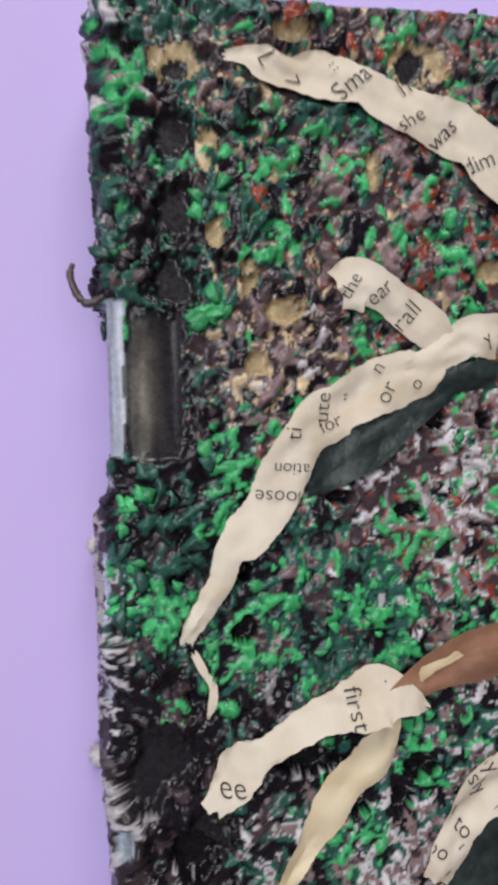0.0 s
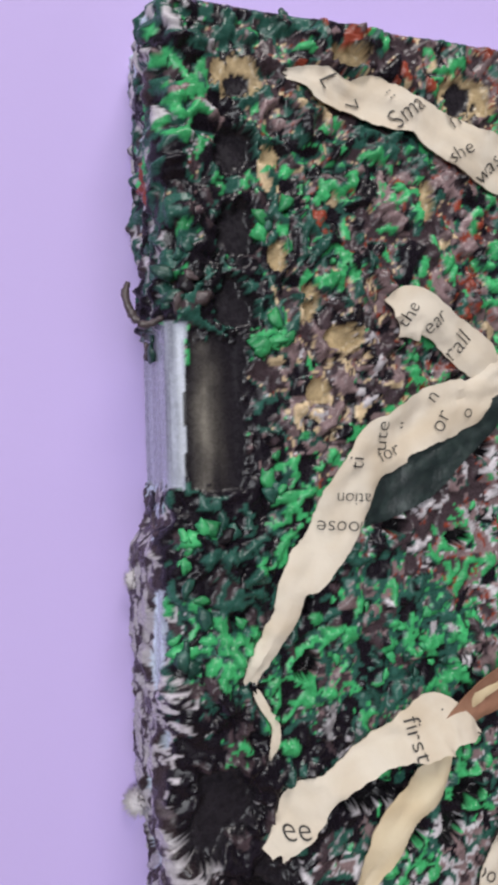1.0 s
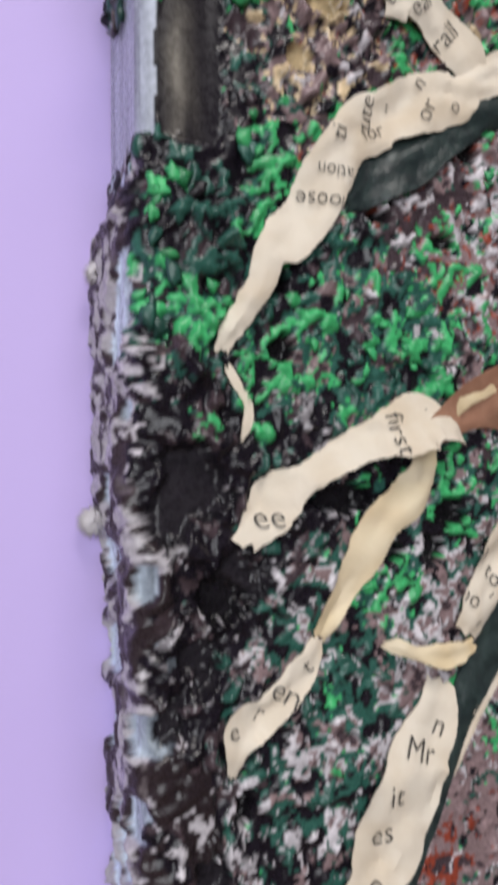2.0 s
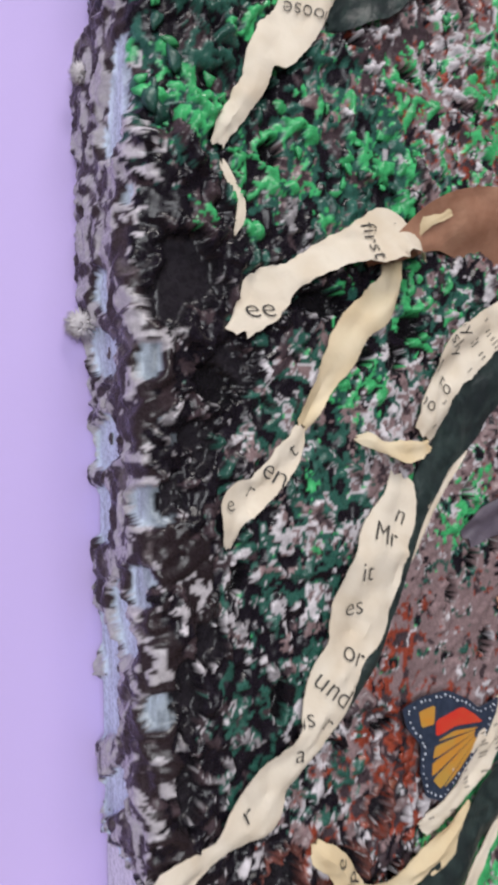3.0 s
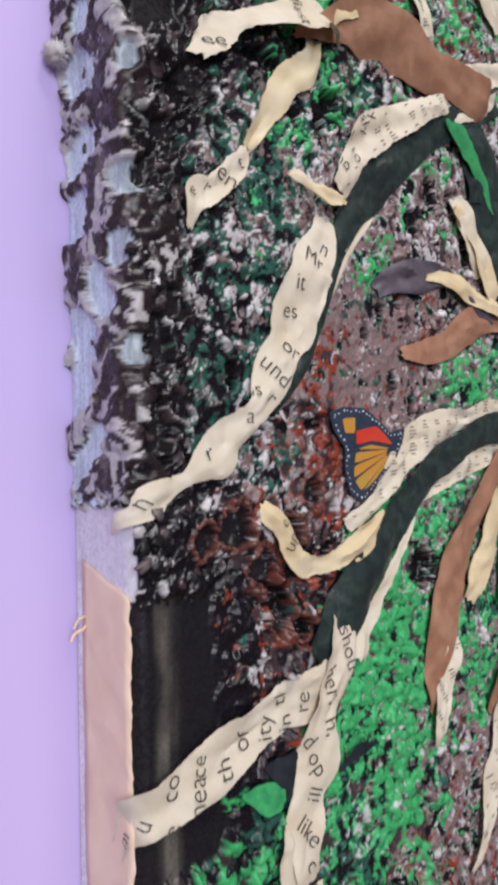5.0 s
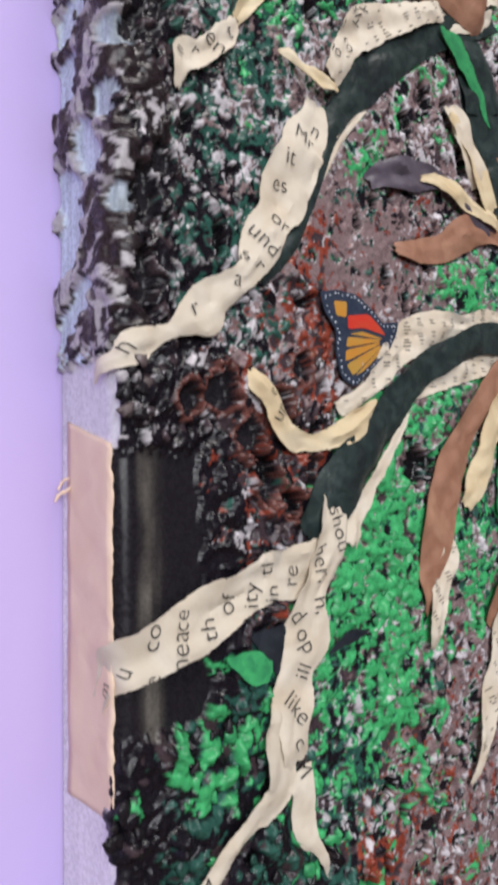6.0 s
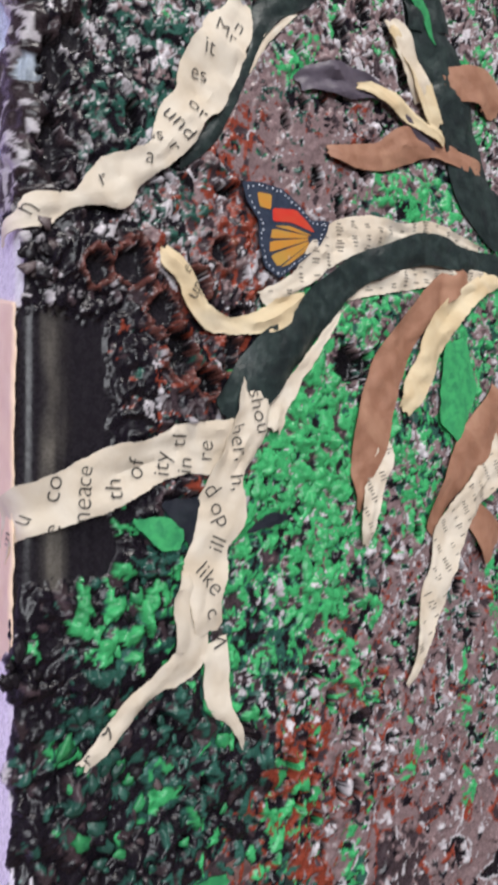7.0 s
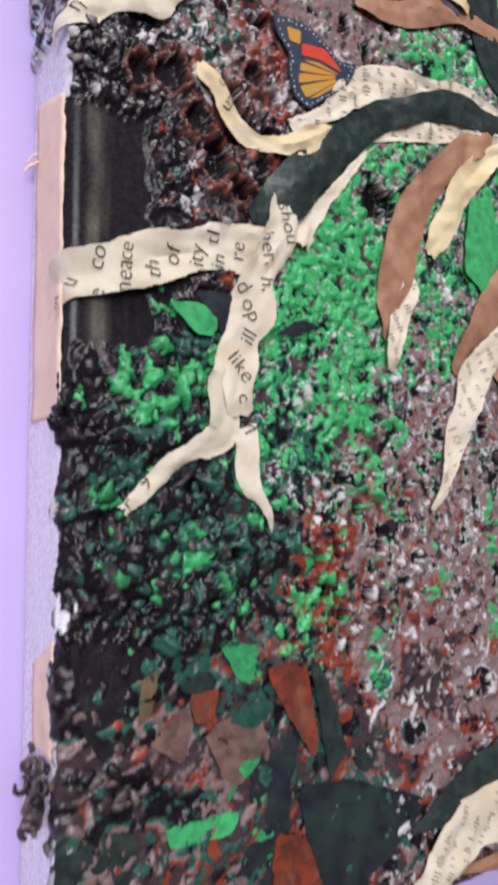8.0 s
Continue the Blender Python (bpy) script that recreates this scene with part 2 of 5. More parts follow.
# ----- torn strips -----
covered = []
strip_count = [0]
def strip(name, mat, label, pts, twist=0.0, words=(), bars=None):
    """A torn, cupped and crumpled strip glued along a line of (x, z, width, height over the canvas) in mm."""
    strip_count[0] += 1
    seed = 100 + 7 * strip_count[0]
    p = np.array(pts, float) / 1000
    ext = np.vstack([2 * p[0] - p[1], p, 2 * p[-1] - p[-2]])
    rows = []
    for i in range(1, len(ext) - 2):
        a, b, c, d = ext[i - 1], ext[i], ext[i + 1], ext[i + 2]
        n = max(3, int(np.linalg.norm((c - b)[:2]) / 0.0006))
        for u in np.arange(n) / n:
            rows.append(0.5 * (2 * b + (c - a) * u + (2 * a - 5 * b + 4 * c - d) * u * u + (3 * b - a - 3 * c + d) * u ** 3))
    rows.append(p[-1])
    line = np.array(rows)
    tan = np.gradient(line[:, :2], axis=0)
    tan /= np.linalg.norm(tan, axis=1)[:, None] + 1e-9
    nor = np.c_[-tan[:, 1], tan[:, 0]]
    along = np.r_[0, np.cumsum(np.linalg.norm(np.diff(line[:, :2], axis=0), axis=1))]
    width = np.maximum(line[:, 2], 0.0006)
    is_paper = mat in (PAPER, YELLOW)
    torn = 0.0007 if is_paper else 0.0003

    def ragged_edge(o):
        j = 0.5 * facet(along * 190, along * 0 + o, seed) + 0.3 * facet(along * 620, along * 0 + o + 3, seed) + 0.18 * value_noise(along * 2400, along * 0 + o, seed)
        return torn * j * np.minimum(1, width / 0.003) + width * 0.035 * facet(along * 130, along * 0 + o, seed)

    left, right = width / 2 + ragged_edge(1), width / 2 + ragged_edge(40)
    centre = line[:, :2] + nor * ((left - right) / 2)[:, None]
    half = np.maximum((left + right) / 2, 0.0002)
    fold = 0.0010 if is_paper else (0.0013 if mat is MAUVE else 0.0006)
    bow = 0.0 if is_paper else 0.10

    def height(i, d):
        """Height over the canvas at row i (may be fractional), d from -1 to 1 across."""
        ii = np.clip(i, 0, len(line) - 1)
        lo = np.floor(ii).astype(int)
        hi = np.minimum(lo + 1, len(line) - 1)
        f = ii - lo
        pick = lambda arr: arr[lo] * (1 - f) + arr[hi] * f  # noqa: E731
        s, w, l = pick(along), pick(half), pick(line[:, 3])
        cup = np.minimum(w * bow, 0.0011) * (1 - d * d)
        q = d * w
        curled = 0.0008 * d * np.abs(d) * value_noise(s * 95, s * 0 + 2, seed + 6) + 0.0005 * d * d * value_noise(s * 160, s * 0 + 8, seed + 7)
        crumple = fold * ((0.1 if is_paper else 0.5) * fbm(s * 90 + q * 60, q * 200 + 5, seed, 2) + 1.15 * facet(s * 140 - q * 130, q * 190 + 9, seed + 1) + 0.35 * facet(s * 300 + q * 240, q * 330 - s * 60, seed + 5) + 0.6 * np.abs(facet(s * 45, q * 330 + 3, seed + 4)) + 0.07 * value_noise(s * 1300, q * 1300, seed + 2))
        ends = np.minimum(1, np.minimum(s, along[-1] - s) / 0.004 + 0.25)
        return np.maximum(l * (0.55 + 0.45 * ends) + cup + crumple * np.minimum(1, w / 0.002) * (1 - 0.3 * d ** 4) + np.minimum(w / 0.003, 1) * curled + twist * d * w, 0.0002)

    m, k = len(line), 11
    across = np.linspace(-1, 1, k)
    I, D = np.meshgrid(np.arange(m, dtype=float), across, indexing="ij")
    h = height(I, D)
    xz = centre[:, None, :] + nor[:, None, :] * (half[:, None] * across[None, :])[:, :, None]
    tip = 0.0007 * facet(D * 3.1 + 7, I * 0 + 2, seed) * ((I == 0) * -1.0 + (I == m - 1))
    xz = xz + tan[:, None, :] * tip[..., None]
    fx, fy = wrap(xz[..., 0], h)
    bx, by = wrap(xz[..., 0], h - 0.00022)
    front = np.dstack([fx, fy, xz[..., 1]]).reshape(-1, 3)
    back = np.dstack([bx, by, xz[..., 1]]).reshape(-1, 3)
    verts = np.vstack([front, back])
    n = m * k
    idx = np.arange(n).reshape(m, k)
    q = np.stack([idx[:-1, :-1], idx[1:, :-1], idx[1:, 1:], idx[:-1, 1:]], -1).reshape(-1, 4)
    loop = np.r_[idx[:, 0], idx[-1, 1:], idx[::-1, -1][1:], idx[0, ::-1][1:-1]]
    nxt = np.roll(loop, -1)
    rim = np.stack([nxt, loop, loop + n, nxt + n], -1)
    faces = np.vstack([q, q[:, ::-1] + n, rim])
    me = bpy.data.meshes.new(name)
    me.from_pydata(verts.tolist(), [], faces.tolist())
    me.validate()
    ob = own(part_mesh(name, me, mat, None, label))
    me.set_sharp_from_angle(angle=radians(32))
    for t, c in zip(line, centre):
        covered.append((c[0], c[1], max(t[2] / 2, 0.0005), t[3]))
    for text, wx, wz, size, rot in words:
        flat, polys = lettering(text)
        a = radians(rot)
        sc = size / 1000 / 0.74
        u = np.array([wx, wz]) / 1000 + sc * np.c_[flat[:, 0] * np.cos(a) - flat[:, 1] * np.sin(a), flat[:, 0] * np.sin(a) + flat[:, 1] * np.cos(a)]
        i = np.argmin(((u[:, None, :] - centre[None]) ** 2).sum(-1), axis=1)
        d = np.clip(((u - centre[i]) * nor[i]).sum(1) / half[i], -0.97, 0.97)
        fi = i + ((u - centre[i]) * tan[i]).sum(1) / 0.0006
        u = centre[i] + nor[i] * (d * half[i])[:, None] + tan[i] * ((u - centre[i]) * tan[i]).sum(1)[:, None]
        u[:, 0], y = wrap(u[:, 0], height(np.clip(fi, 0, m - 1), d) + 0.00036)
        w = bpy.data.meshes.new("printed_word")
        w.from_pydata(np.c_[u[:, 0], y, u[:, 1]].tolist(), [], polys)
        word = part_mesh("printed_word", w, INK, None, "", False)
        word.parent = ob
    if bars is not None:
        print_bars(ob, bars, centre, nor, tan, half, height, [w[1:3] for w in words], seed)
    return ob


def print_bars(ob, bars, centre, nor, tan, half, height, taken, seed):
    """Lines of illegible print as short bars, 4.6 mm apart, running at the angle bars."""
    q = random.Random(seed)
    a = radians(bars)
    e, f = np.array([math.cos(a), math.sin(a)]), np.array([-math.sin(a), math.cos(a)])
    m, quads = len(centre), []
    lo, hi = centre.min(0) - 0.008, centre.max(0) + 0.008
    mid, span = (lo + hi) / 2, np.linalg.norm(hi - lo) / 2
    v = -span
    while v < span:
        u = -span
        while u < span:
            ln = q.uniform(0.00022, 0.00036)
            p = mid + e * (u + ln / 2) + f * v
            i = int(np.argmin(((centre - p) ** 2).sum(1)))
            d = float((p - centre[i]) @ nor[i]) / half[i]
            t = float((p - centre[i]) @ tan[i])
            clear = all((p[0] - x / 1000) ** 2 + (p[1] - z / 1000) ** 2 > 0.0043 ** 2 for x, z in taken)
            if abs(d) < 0.85 and abs(t) < 0.0006 and half[i] > 0.0012 and clear and 3 < i < m - 4 and q.random() < 0.85:
                quads.append((p, ln / 2, q.choice((0.0006, 0.0007, 0.0007, 0.0011))))
            u += ln + q.choice((0.0004, 0.0005, 0.0006, 0.0006, 0.0019))
        v += 0.0046
    verts, faces = [], []
    for p, l, h in quads:
        c = [p + e * l * sx + f * h * sz for sx, sz in ((-1, -1), (1, -1), (1, 1), (-1, 1))]
        k = len(verts)
        for w in c:
            i = int(np.argmin(((centre - w) ** 2).sum(1)))
            d = float(np.clip((w - centre[i]) @ nor[i] / half[i], -0.97, 0.97))
            g = float(height(np.array([i + ((w - centre[i]) @ tan[i]) / 0.0006]), np.array([d]))[0])
            x, y = wrap(w[0], g + 0.00016)
            verts.append((float(x), float(y), float(w[1])))
        faces.append((k, k + 1, k + 2, k + 3))
    if faces:
        me = bpy.data.meshes.new("printed_line")
        me.from_pydata(verts, [], faces)
        tagged(part_mesh("printed_line", me, FAINT, None, "", False), kind="stuff").parent = ob


strip('paper_strip', PAPER, 'torn cream book page strip with printed words', [(19.2, 1566.3, 1.7, 1.2), (22.8, 1566.1, 3.9, 1.2), (25.8, 1564.9, 7.0, 1.2), (29.9, 1564.1, 6.3, 1.2), (34.1, 1564.1, 9.1, 1.2), (38.6, 1563.0, 8.9, 1.2), (42.6, 1562.0, 7.3, 1.2), (47.8, 1559.5, 8.2, 1.2), (53.4, 1557.4, 8.4, 1.2), (58.3, 1555.6, 9.8, 1.2), (62.9, 1553.4, 8.9, 1.2), (66.5, 1550.2, 11.2, 1.2), (74.2, 1546.5, 12.9, 1.2)],
      words=[('Sma', 40.6, 1562.5, 3.5, 40), ('h', 50.0, 1562.3, 3.4, 32), ('t', 56.1, 1561.7, 2.9, 30), ('she', 50.8, 1556.5, 2.7, 30), ('was', 56.6, 1554.3, 3.1, 46), ('dim', 63.4, 1549.7, 3.3, 22), ('7,', 30.4, 1562.0, 2.8, -65), ('L', 25.9, 1565.5, 3.4, -65), ('::', 37.3, 1565.2, 2.4, 36)])
strip('paper_strip', PAPER, 'torn cream book page strip with printed words', [(37.2, 1526.9, 6.6, 2), (39.7, 1527.9, 9.4, 2), (42.3, 1528.0, 7.6, 2), (45.6, 1526.2, 6.6, 2), (49.8, 1523.2, 7.2, 2), (53.5, 1520.3, 6.6, 2), (55.2, 1518.4, 5.4, 2)],
      words=[('the', 38.9, 1527.8, 2.5, 60), ('ear', 43.8, 1526.7, 2.9, 40), ('rall', 49.1, 1522.9, 3.3, 48)])
strip('paper_strip', PAPER, 'torn cream book page strip with printed words', [(65.9, 1519.0, 8.1, 2), (60.7, 1519.4, 7.0, 2), (56.4, 1516.9, 5.4, 2), (52.0, 1513.3, 7.7, 2), (46.8, 1512.0, 9.0, 2), (41.5, 1509.9, 8.8, 2), (37.0, 1507.9, 8.2, 2), (34.5, 1506.2, 9.2, 2), (31.0, 1503.2, 7.8, 2), (28.3, 1499.6, 8.0, 2), (25.6, 1494.6, 8.1, 2), (23.0, 1490.1, 7.4, 2), (19.9, 1486.8, 7.9, 2), (17.1, 1484.1, 4.7, 2), (15.3, 1479.6, 4.3, 2), (12.8, 1475.5, 3.5, 2), (11.0, 1472.5, 3.4, 2), (9.9, 1469.6, 2.6, 2)],
      words=[('ute', 33.6, 1507.6, 2.9, 85), ('ti', 28.4, 1503.4, 3.1, 83), ('ation', 27.9, 1497.6, 2.2, 176), ('loose', 25.6, 1493.0, 2.6, 176), (',,', 36.9, 1509.4, 2.5, 83), ('for', 34.9, 1504.9, 2.5, 23), ('n', 43.4, 1514.1, 2.7, 57), ('or', 44.7, 1509.9, 3.0, 63), ('o', 50.1, 1511.3, 2.6, 52), ('y', 63.3, 1518.9, 2.8, 37)])
strip('paper_strip', PAPER, 'torn cream book page strip', [(11.1, 1467.9, 1.3, 1.2), (12.4, 1465.2, 1.5, 1.2), (13.9, 1462.6, 1.5, 1.2), (13.8, 1459.4, 1.5, 1.2), (13.0, 1456.9, 0.5, 1.2)])
strip('painted_strip', DARK, 'dark green-black painted paper strip', [(66.3, 1512.7, 5.2, 1.0), (58.1, 1512.2, 5.1, 1.0), (52.5, 1508.2, 4.8, 1.0), (47.0, 1505.3, 6.5, 1.0), (41.4, 1501.6, 8.7, 1.0), (36.5, 1498.4, 7.5, 1.0), (33.0, 1495.7, 5.9, 1.0), (30.5, 1493.7, 2.7, 1.0)])
strip('bark_strip', BROWN, 'brown painted paper strip', [(38.0, 1455.1, 1.9, 3.5), (44.8, 1458.4, 5.4, 3.5), (52.6, 1462.6, 8.1, 3.5), (61.2, 1464.2, 11.7, 3.5), (72.5, 1464.3, 12.5, 3.5), (82.7, 1463.1, 10.5, 3.5), (91.9, 1463.2, 9.1, 3.5), (110.3, 1462.0, 11.0, 3.5)], twist=0.4)
strip('paper_strip', PAPER, 'torn cream book page strip with printed words', [(13.5, 1441.7, 3.0, 1.2), (16.3, 1445.6, 5.6, 1.4), (18.5, 1448.9, 7.3, 1.8), (22.0, 1451.0, 4.9, 2.2), (26.9, 1453.8, 4.6, 2.7), (32.4, 1456.6, 5.3, 3.2), (37.6, 1458.5, 7.6, 4), (41.4, 1460.1, 8.8, 5), (44.4, 1459.7, 6.3, 5.4), (47.8, 1457.7, 3.3, 5.4), (50.2, 1456.4, 0.7, 5.2)], twist=-0.6,
      words=[('ee', 16.6, 1445.7, 3.4, 2), ('first', 37.1, 1457.9, 3.1, -81), ('r', 47.8, 1455.7, 2.7, -71), ('.', 42.6, 1462.4, 2.2, -5)])
strip('paper_strip', YELLOW, 'yellowed torn paper strip', [(47.7, 1460.4, 2.9, 4.5), (50.2, 1463.0, 2.9, 4.5), (54.3, 1465.1, 2.4, 4.5), (58.0, 1466.8, 1.4, 4.5)])
strip('paper_strip', YELLOW, 'yellowed torn paper strip', [(44.2, 1457.0, 4.1, 2), (43.2, 1452.4, 5.1, 2), (40.4, 1448.0, 7.2, 2), (35.3, 1444.3, 6.4, 2), (32.3, 1439.8, 6.3, 2), (29.4, 1434.6, 4.4, 2), (26.3, 1430.0, 3.5, 2), (24.7, 1427.6, 2.3, 2)])
strip('paper_strip', PAPER, 'torn cream book page strip with printed words', [(24.6, 1427.6, 2.3, 1.6), (22.8, 1423.9, 4.7, 1.6), (19.7, 1420.6, 4.8, 1.6), (16.3, 1417.2, 5.0, 1.6), (12.9, 1415.4, 6.4, 1.6), (11.5, 1412.5, 3.4, 1.6), (10.8, 1408.8, 1.1, 1.6)],
      words=[('t', 22.4, 1423.7, 3.1, 40), ('en', 19.0, 1420.1, 3.6, -31), ('r', 15.1, 1417.6, 3.0, -32), ('e', 10.9, 1415.8, 2.7, 11)])
strip('paper_strip', PAPER, 'torn cream book page strip with printed words', [(100.9, 1461.7, 4.9, 1.8), (86.0, 1454.7, 5.0, 1.8), (76.7, 1449.4, 6.9, 1.8), (67.9, 1444.3, 8.3, 1.8), (60.6, 1439.5, 9.4, 1.8), (56.8, 1434.9, 7.2, 1.8), (53.7, 1429.3, 6.2, 1.8), (51.2, 1425.5, 5.3, 1.8)], bars=-55,
      words=[('ently', 60.3, 1447.7, 3.2, -63), ('sly', 59.1, 1442.0, 3.2, -59), ('k to', 55.4, 1435.8, 3.1, -52), ('oo', 51.5, 1431.6, 3.0, -34)])
strip('paper_strip', YELLOW, 'yellowed torn paper strip', [(35.6, 1425.3, 0.8, 2.5), (38.0, 1424.8, 2.7, 2.5), (41.0, 1423.4, 2.1, 2.5), (46.1, 1422.6, 3.5, 2.5), (53.0, 1423.4, 2.3, 2.5)])
strip('paper_strip', PAPER, 'torn cream book page strip with printed words', [(47.1, 1418.0, 4.8, 2), (44.7, 1411.8, 9.1, 2), (41.7, 1407.8, 10.9, 2), (39.6, 1403.4, 11.9, 2), (37.1, 1398.8, 12.6, 2), (35.0, 1393.6, 12.3, 2), (32.8, 1389.7, 9.1, 2), (30.3, 1385.5, 9.3, 2), (27.9, 1380.8, 8.4, 2), (25.4, 1376.7, 6.0, 2), (21.8, 1373.7, 6.2, 2), (18.1, 1371.0, 7.6, 2), (15.3, 1368.0, 9.3, 2), (11.5, 1365.8, 5.4, 2), (8.4, 1363.5, 2.5, 2), (5.0, 1361.9, 3.3, 2), (2.2, 1360.2, 5.6, 2), (-0.4, 1357.9, 3.8, 2), (-3.5, 1356.1, 2.2, 2), (-5.0, 1354.4, 1.1, 2)],
      words=[('n', 45.9, 1411.3, 3.7, -29), ('Mr', 41.6, 1408.3, 3.7, -23), ('it', 36.8, 1402.5, 3.7, -1), ('es', 34.8, 1396.6, 3.5, 1), ('or', 34.3, 1388.7, 3.7, -35), ('und', 29.5, 1383.8, 3.7, -43), ('es', 23.8, 1380.1, 3.1, -3), ('r', 28.2, 1378.5, 3.5, -46), ('a', 22.6, 1374.8, 3.3, -5), ('r', 12.6, 1367.9, 3.5, 25), ('n', 0.1, 1359.5, 2.9, 50)])
strip('painted_strip', DARK, 'dark green-black painted paper strip', [(117.2, 1467.4, 8.7, 0.9), (96.6, 1454.5, 8.2, 0.9), (85.7, 1447.4, 7.3, 0.9), (73.6, 1437.9, 8.2, 0.9), (63.8, 1429.2, 10.0, 0.9), (56.1, 1421.5, 6.5, 0.9), (52.0, 1415.1, 5.6, 0.9), (50.1, 1408.4, 2.3, 0.9), (46.4, 1400.6, 2.8, 0.9), (42.5, 1392.1, 2.7, 0.9), (37.1, 1383.3, 3.3, 0.9), (30.9, 1376.2, 1.5, 0.9)])
strip('paper_strip', PAPER, 'torn cream book page strip', [(63.5, 1422.7, 0.9, 1.0), (57.8, 1416.5, 1.4, 1.0), (53.2, 1411.2, 1.8, 1.0), (48.6, 1402.3, 1.0, 1.0)])
strip('paper_strip', PAPER, 'torn cream book page strip', [(75.1, 1492.6, 9.9, 2.5), (78.0, 1488.4, 8.5, 2.5), (80.5, 1483.8, 6.9, 2.5), (83.4, 1478.9, 6.9, 2.5), (85.0, 1472.7, 7.3, 2.5)], bars=-70)
strip('paper_strip', PAPER, 'torn cream book page strip', [(100.7, 1511.3, 3.3, 2.2), (107.3, 1507.6, 10.3, 2.2), (109.9, 1500.2, 9.6, 2.2), (114.5, 1493.5, 8.6, 2.2), (121.6, 1489.3, 7.0, 2.2)])
strip('paper_strip', PAPER, 'torn cream book page strip', [(87.1, 1462.5, 4.4, 2.2), (97.5, 1466.7, 7.1, 2.2), (108.9, 1470.4, 6.6, 2.2), (121.4, 1475.2, 5.8, 2.2)])
strip('paper_strip', PAPER, 'torn cream book page strip', [(96.6, 1454.4, 1.9, 2.0), (105.2, 1459.5, 3.5, 2.0), (117.6, 1466.5, 4.2, 2.0)])
strip('paper_strip', PAPER, 'torn cream book page strip', [(95.4, 1433.7, 3.8, 1.8), (99.6, 1429.1, 7.7, 1.8), (103.0, 1422.8, 8.4, 1.8), (107.8, 1416.5, 7.1, 1.8)])
strip('painted_strip', DARK, 'dark green-black painted paper strip', [(103.9, 1457.1, 9.1, 1.0), (108.5, 1447.0, 15.3, 1.0), (111.6, 1436.4, 18.4, 1.0)])
strip('painted_strip', MAUVE, 'grey-purple painted paper strip', [(63.1, 1404.9, 4.1, 1.6), (68.6, 1408.2, 6.9, 1.6), (78.5, 1410.6, 8.3, 1.6), (88.0, 1412.2, 5.6, 1.6), (97.0, 1409.8, 3.9, 1.6), (106.3, 1405.0, 3.6, 1.6), (117.6, 1400.8, 3.9, 1.6)])
strip('paper_strip', YELLOW, 'yellowed torn paper strip', [(82.2, 1411.0, 1.5, 2.3), (88.8, 1411.8, 3.7, 2.3), (96.2, 1410.6, 5.6, 2.3), (104.0, 1408.4, 5.0, 2.3), (115.2, 1406.4, 4.4, 2.3)])
strip('paper_strip', YELLOW, 'yellowed torn paper strip', [(94.9, 1430.7, 4.3, 2.3), (101.7, 1425.4, 5.7, 2.3), (106.6, 1419.5, 8.3, 2.3), (109.3, 1413.7, 8.1, 2.3), (112.6, 1409.1, 7.0, 2.3)])
strip('bark_strip', BROWN, 'brown painted paper strip', [(71.9, 1391.3, 2.7, 1.4), (80.7, 1392.3, 6.0, 1.4), (91.0, 1395.2, 7.3, 1.4), (100.4, 1400.7, 9.3, 1.4), (113.2, 1403.5, 6.0, 1.4), (133.7, 1402.1, 5.6, 1.4)])
strip('bark_strip', BROWN, 'brown painted paper strip', [(117.4, 1423.4, 9.4, 2.0), (130.0, 1427.3, 11.6, 2.0), (136.8, 1426.2, 14.0, 2.0), (140.3, 1421.2, 6.5, 2.0)])
strip('painted_strip', DARK, 'dark green-black painted paper strip', [(107.9, 1447.1, 11.4, 0.9), (112.2, 1435.5, 17.1, 0.9), (119.9, 1425.0, 20.4, 0.9), (123.6, 1411.0, 17.3, 0.9), (131.0, 1394.5, 17.4, 0.9), (143.9, 1387.3, 17.6, 0.9)])
strip('paper_strip', PAPER, 'torn cream book page strip with printed words', [(51.8, 1351.7, 3.5, 1.1), (60.8, 1357.0, 4.8, 1.1), (68.2, 1364.9, 7.9, 1.1), (77.0, 1370.5, 9.1, 1.1), (87.2, 1374.3, 7.8, 1.1), (96.9, 1376.3, 4.6, 1.1), (108.5, 1379.6, 3.5, 1.1), (118.9, 1379.6, 3.2, 1.1), (131.8, 1378.7, 2.9, 1.1)], bars=-85)
strip('painted_strip', DARK, 'dark green-black painted paper strip', [(39.9, 1326.3, 6.0, 1.9), (47.7, 1332.6, 10.8, 1.9), (53.9, 1339.1, 11.7, 1.9), (62.0, 1346.1, 9.9, 1.9), (68.8, 1353.7, 9.0, 1.9), (78.4, 1361.6, 8.0, 1.9), (90.3, 1367.8, 7.2, 1.9), (103.8, 1373.1, 8.2, 1.9), (114.5, 1374.2, 8.7, 1.9), (125.4, 1374.1, 7.0, 1.9), (147.1, 1374.4, 7.4, 1.9)])
strip('paper_strip', PAPER, 'torn cream book page strip', [(77.2, 1356.0, 0.9, 1.2), (85.5, 1360.1, 4.1, 1.2), (97.9, 1364.8, 6.7, 1.2), (110.8, 1368.0, 5.9, 1.2), (122.8, 1369.5, 3.3, 1.2), (142.9, 1371.7, 4.8, 1.2)], bars=-85)
strip('paper_strip', PAPER, 'torn cream book page strip', [(74.6, 1352.3, 0.9, 1.6), (70.7, 1347.7, 2.3, 1.6), (65.2, 1341.0, 2.9, 1.6), (59.9, 1334.7, 3.3, 1.6), (55.4, 1328.8, 4.9, 1.6), (53.1, 1323.2, 4.4, 1.6)])
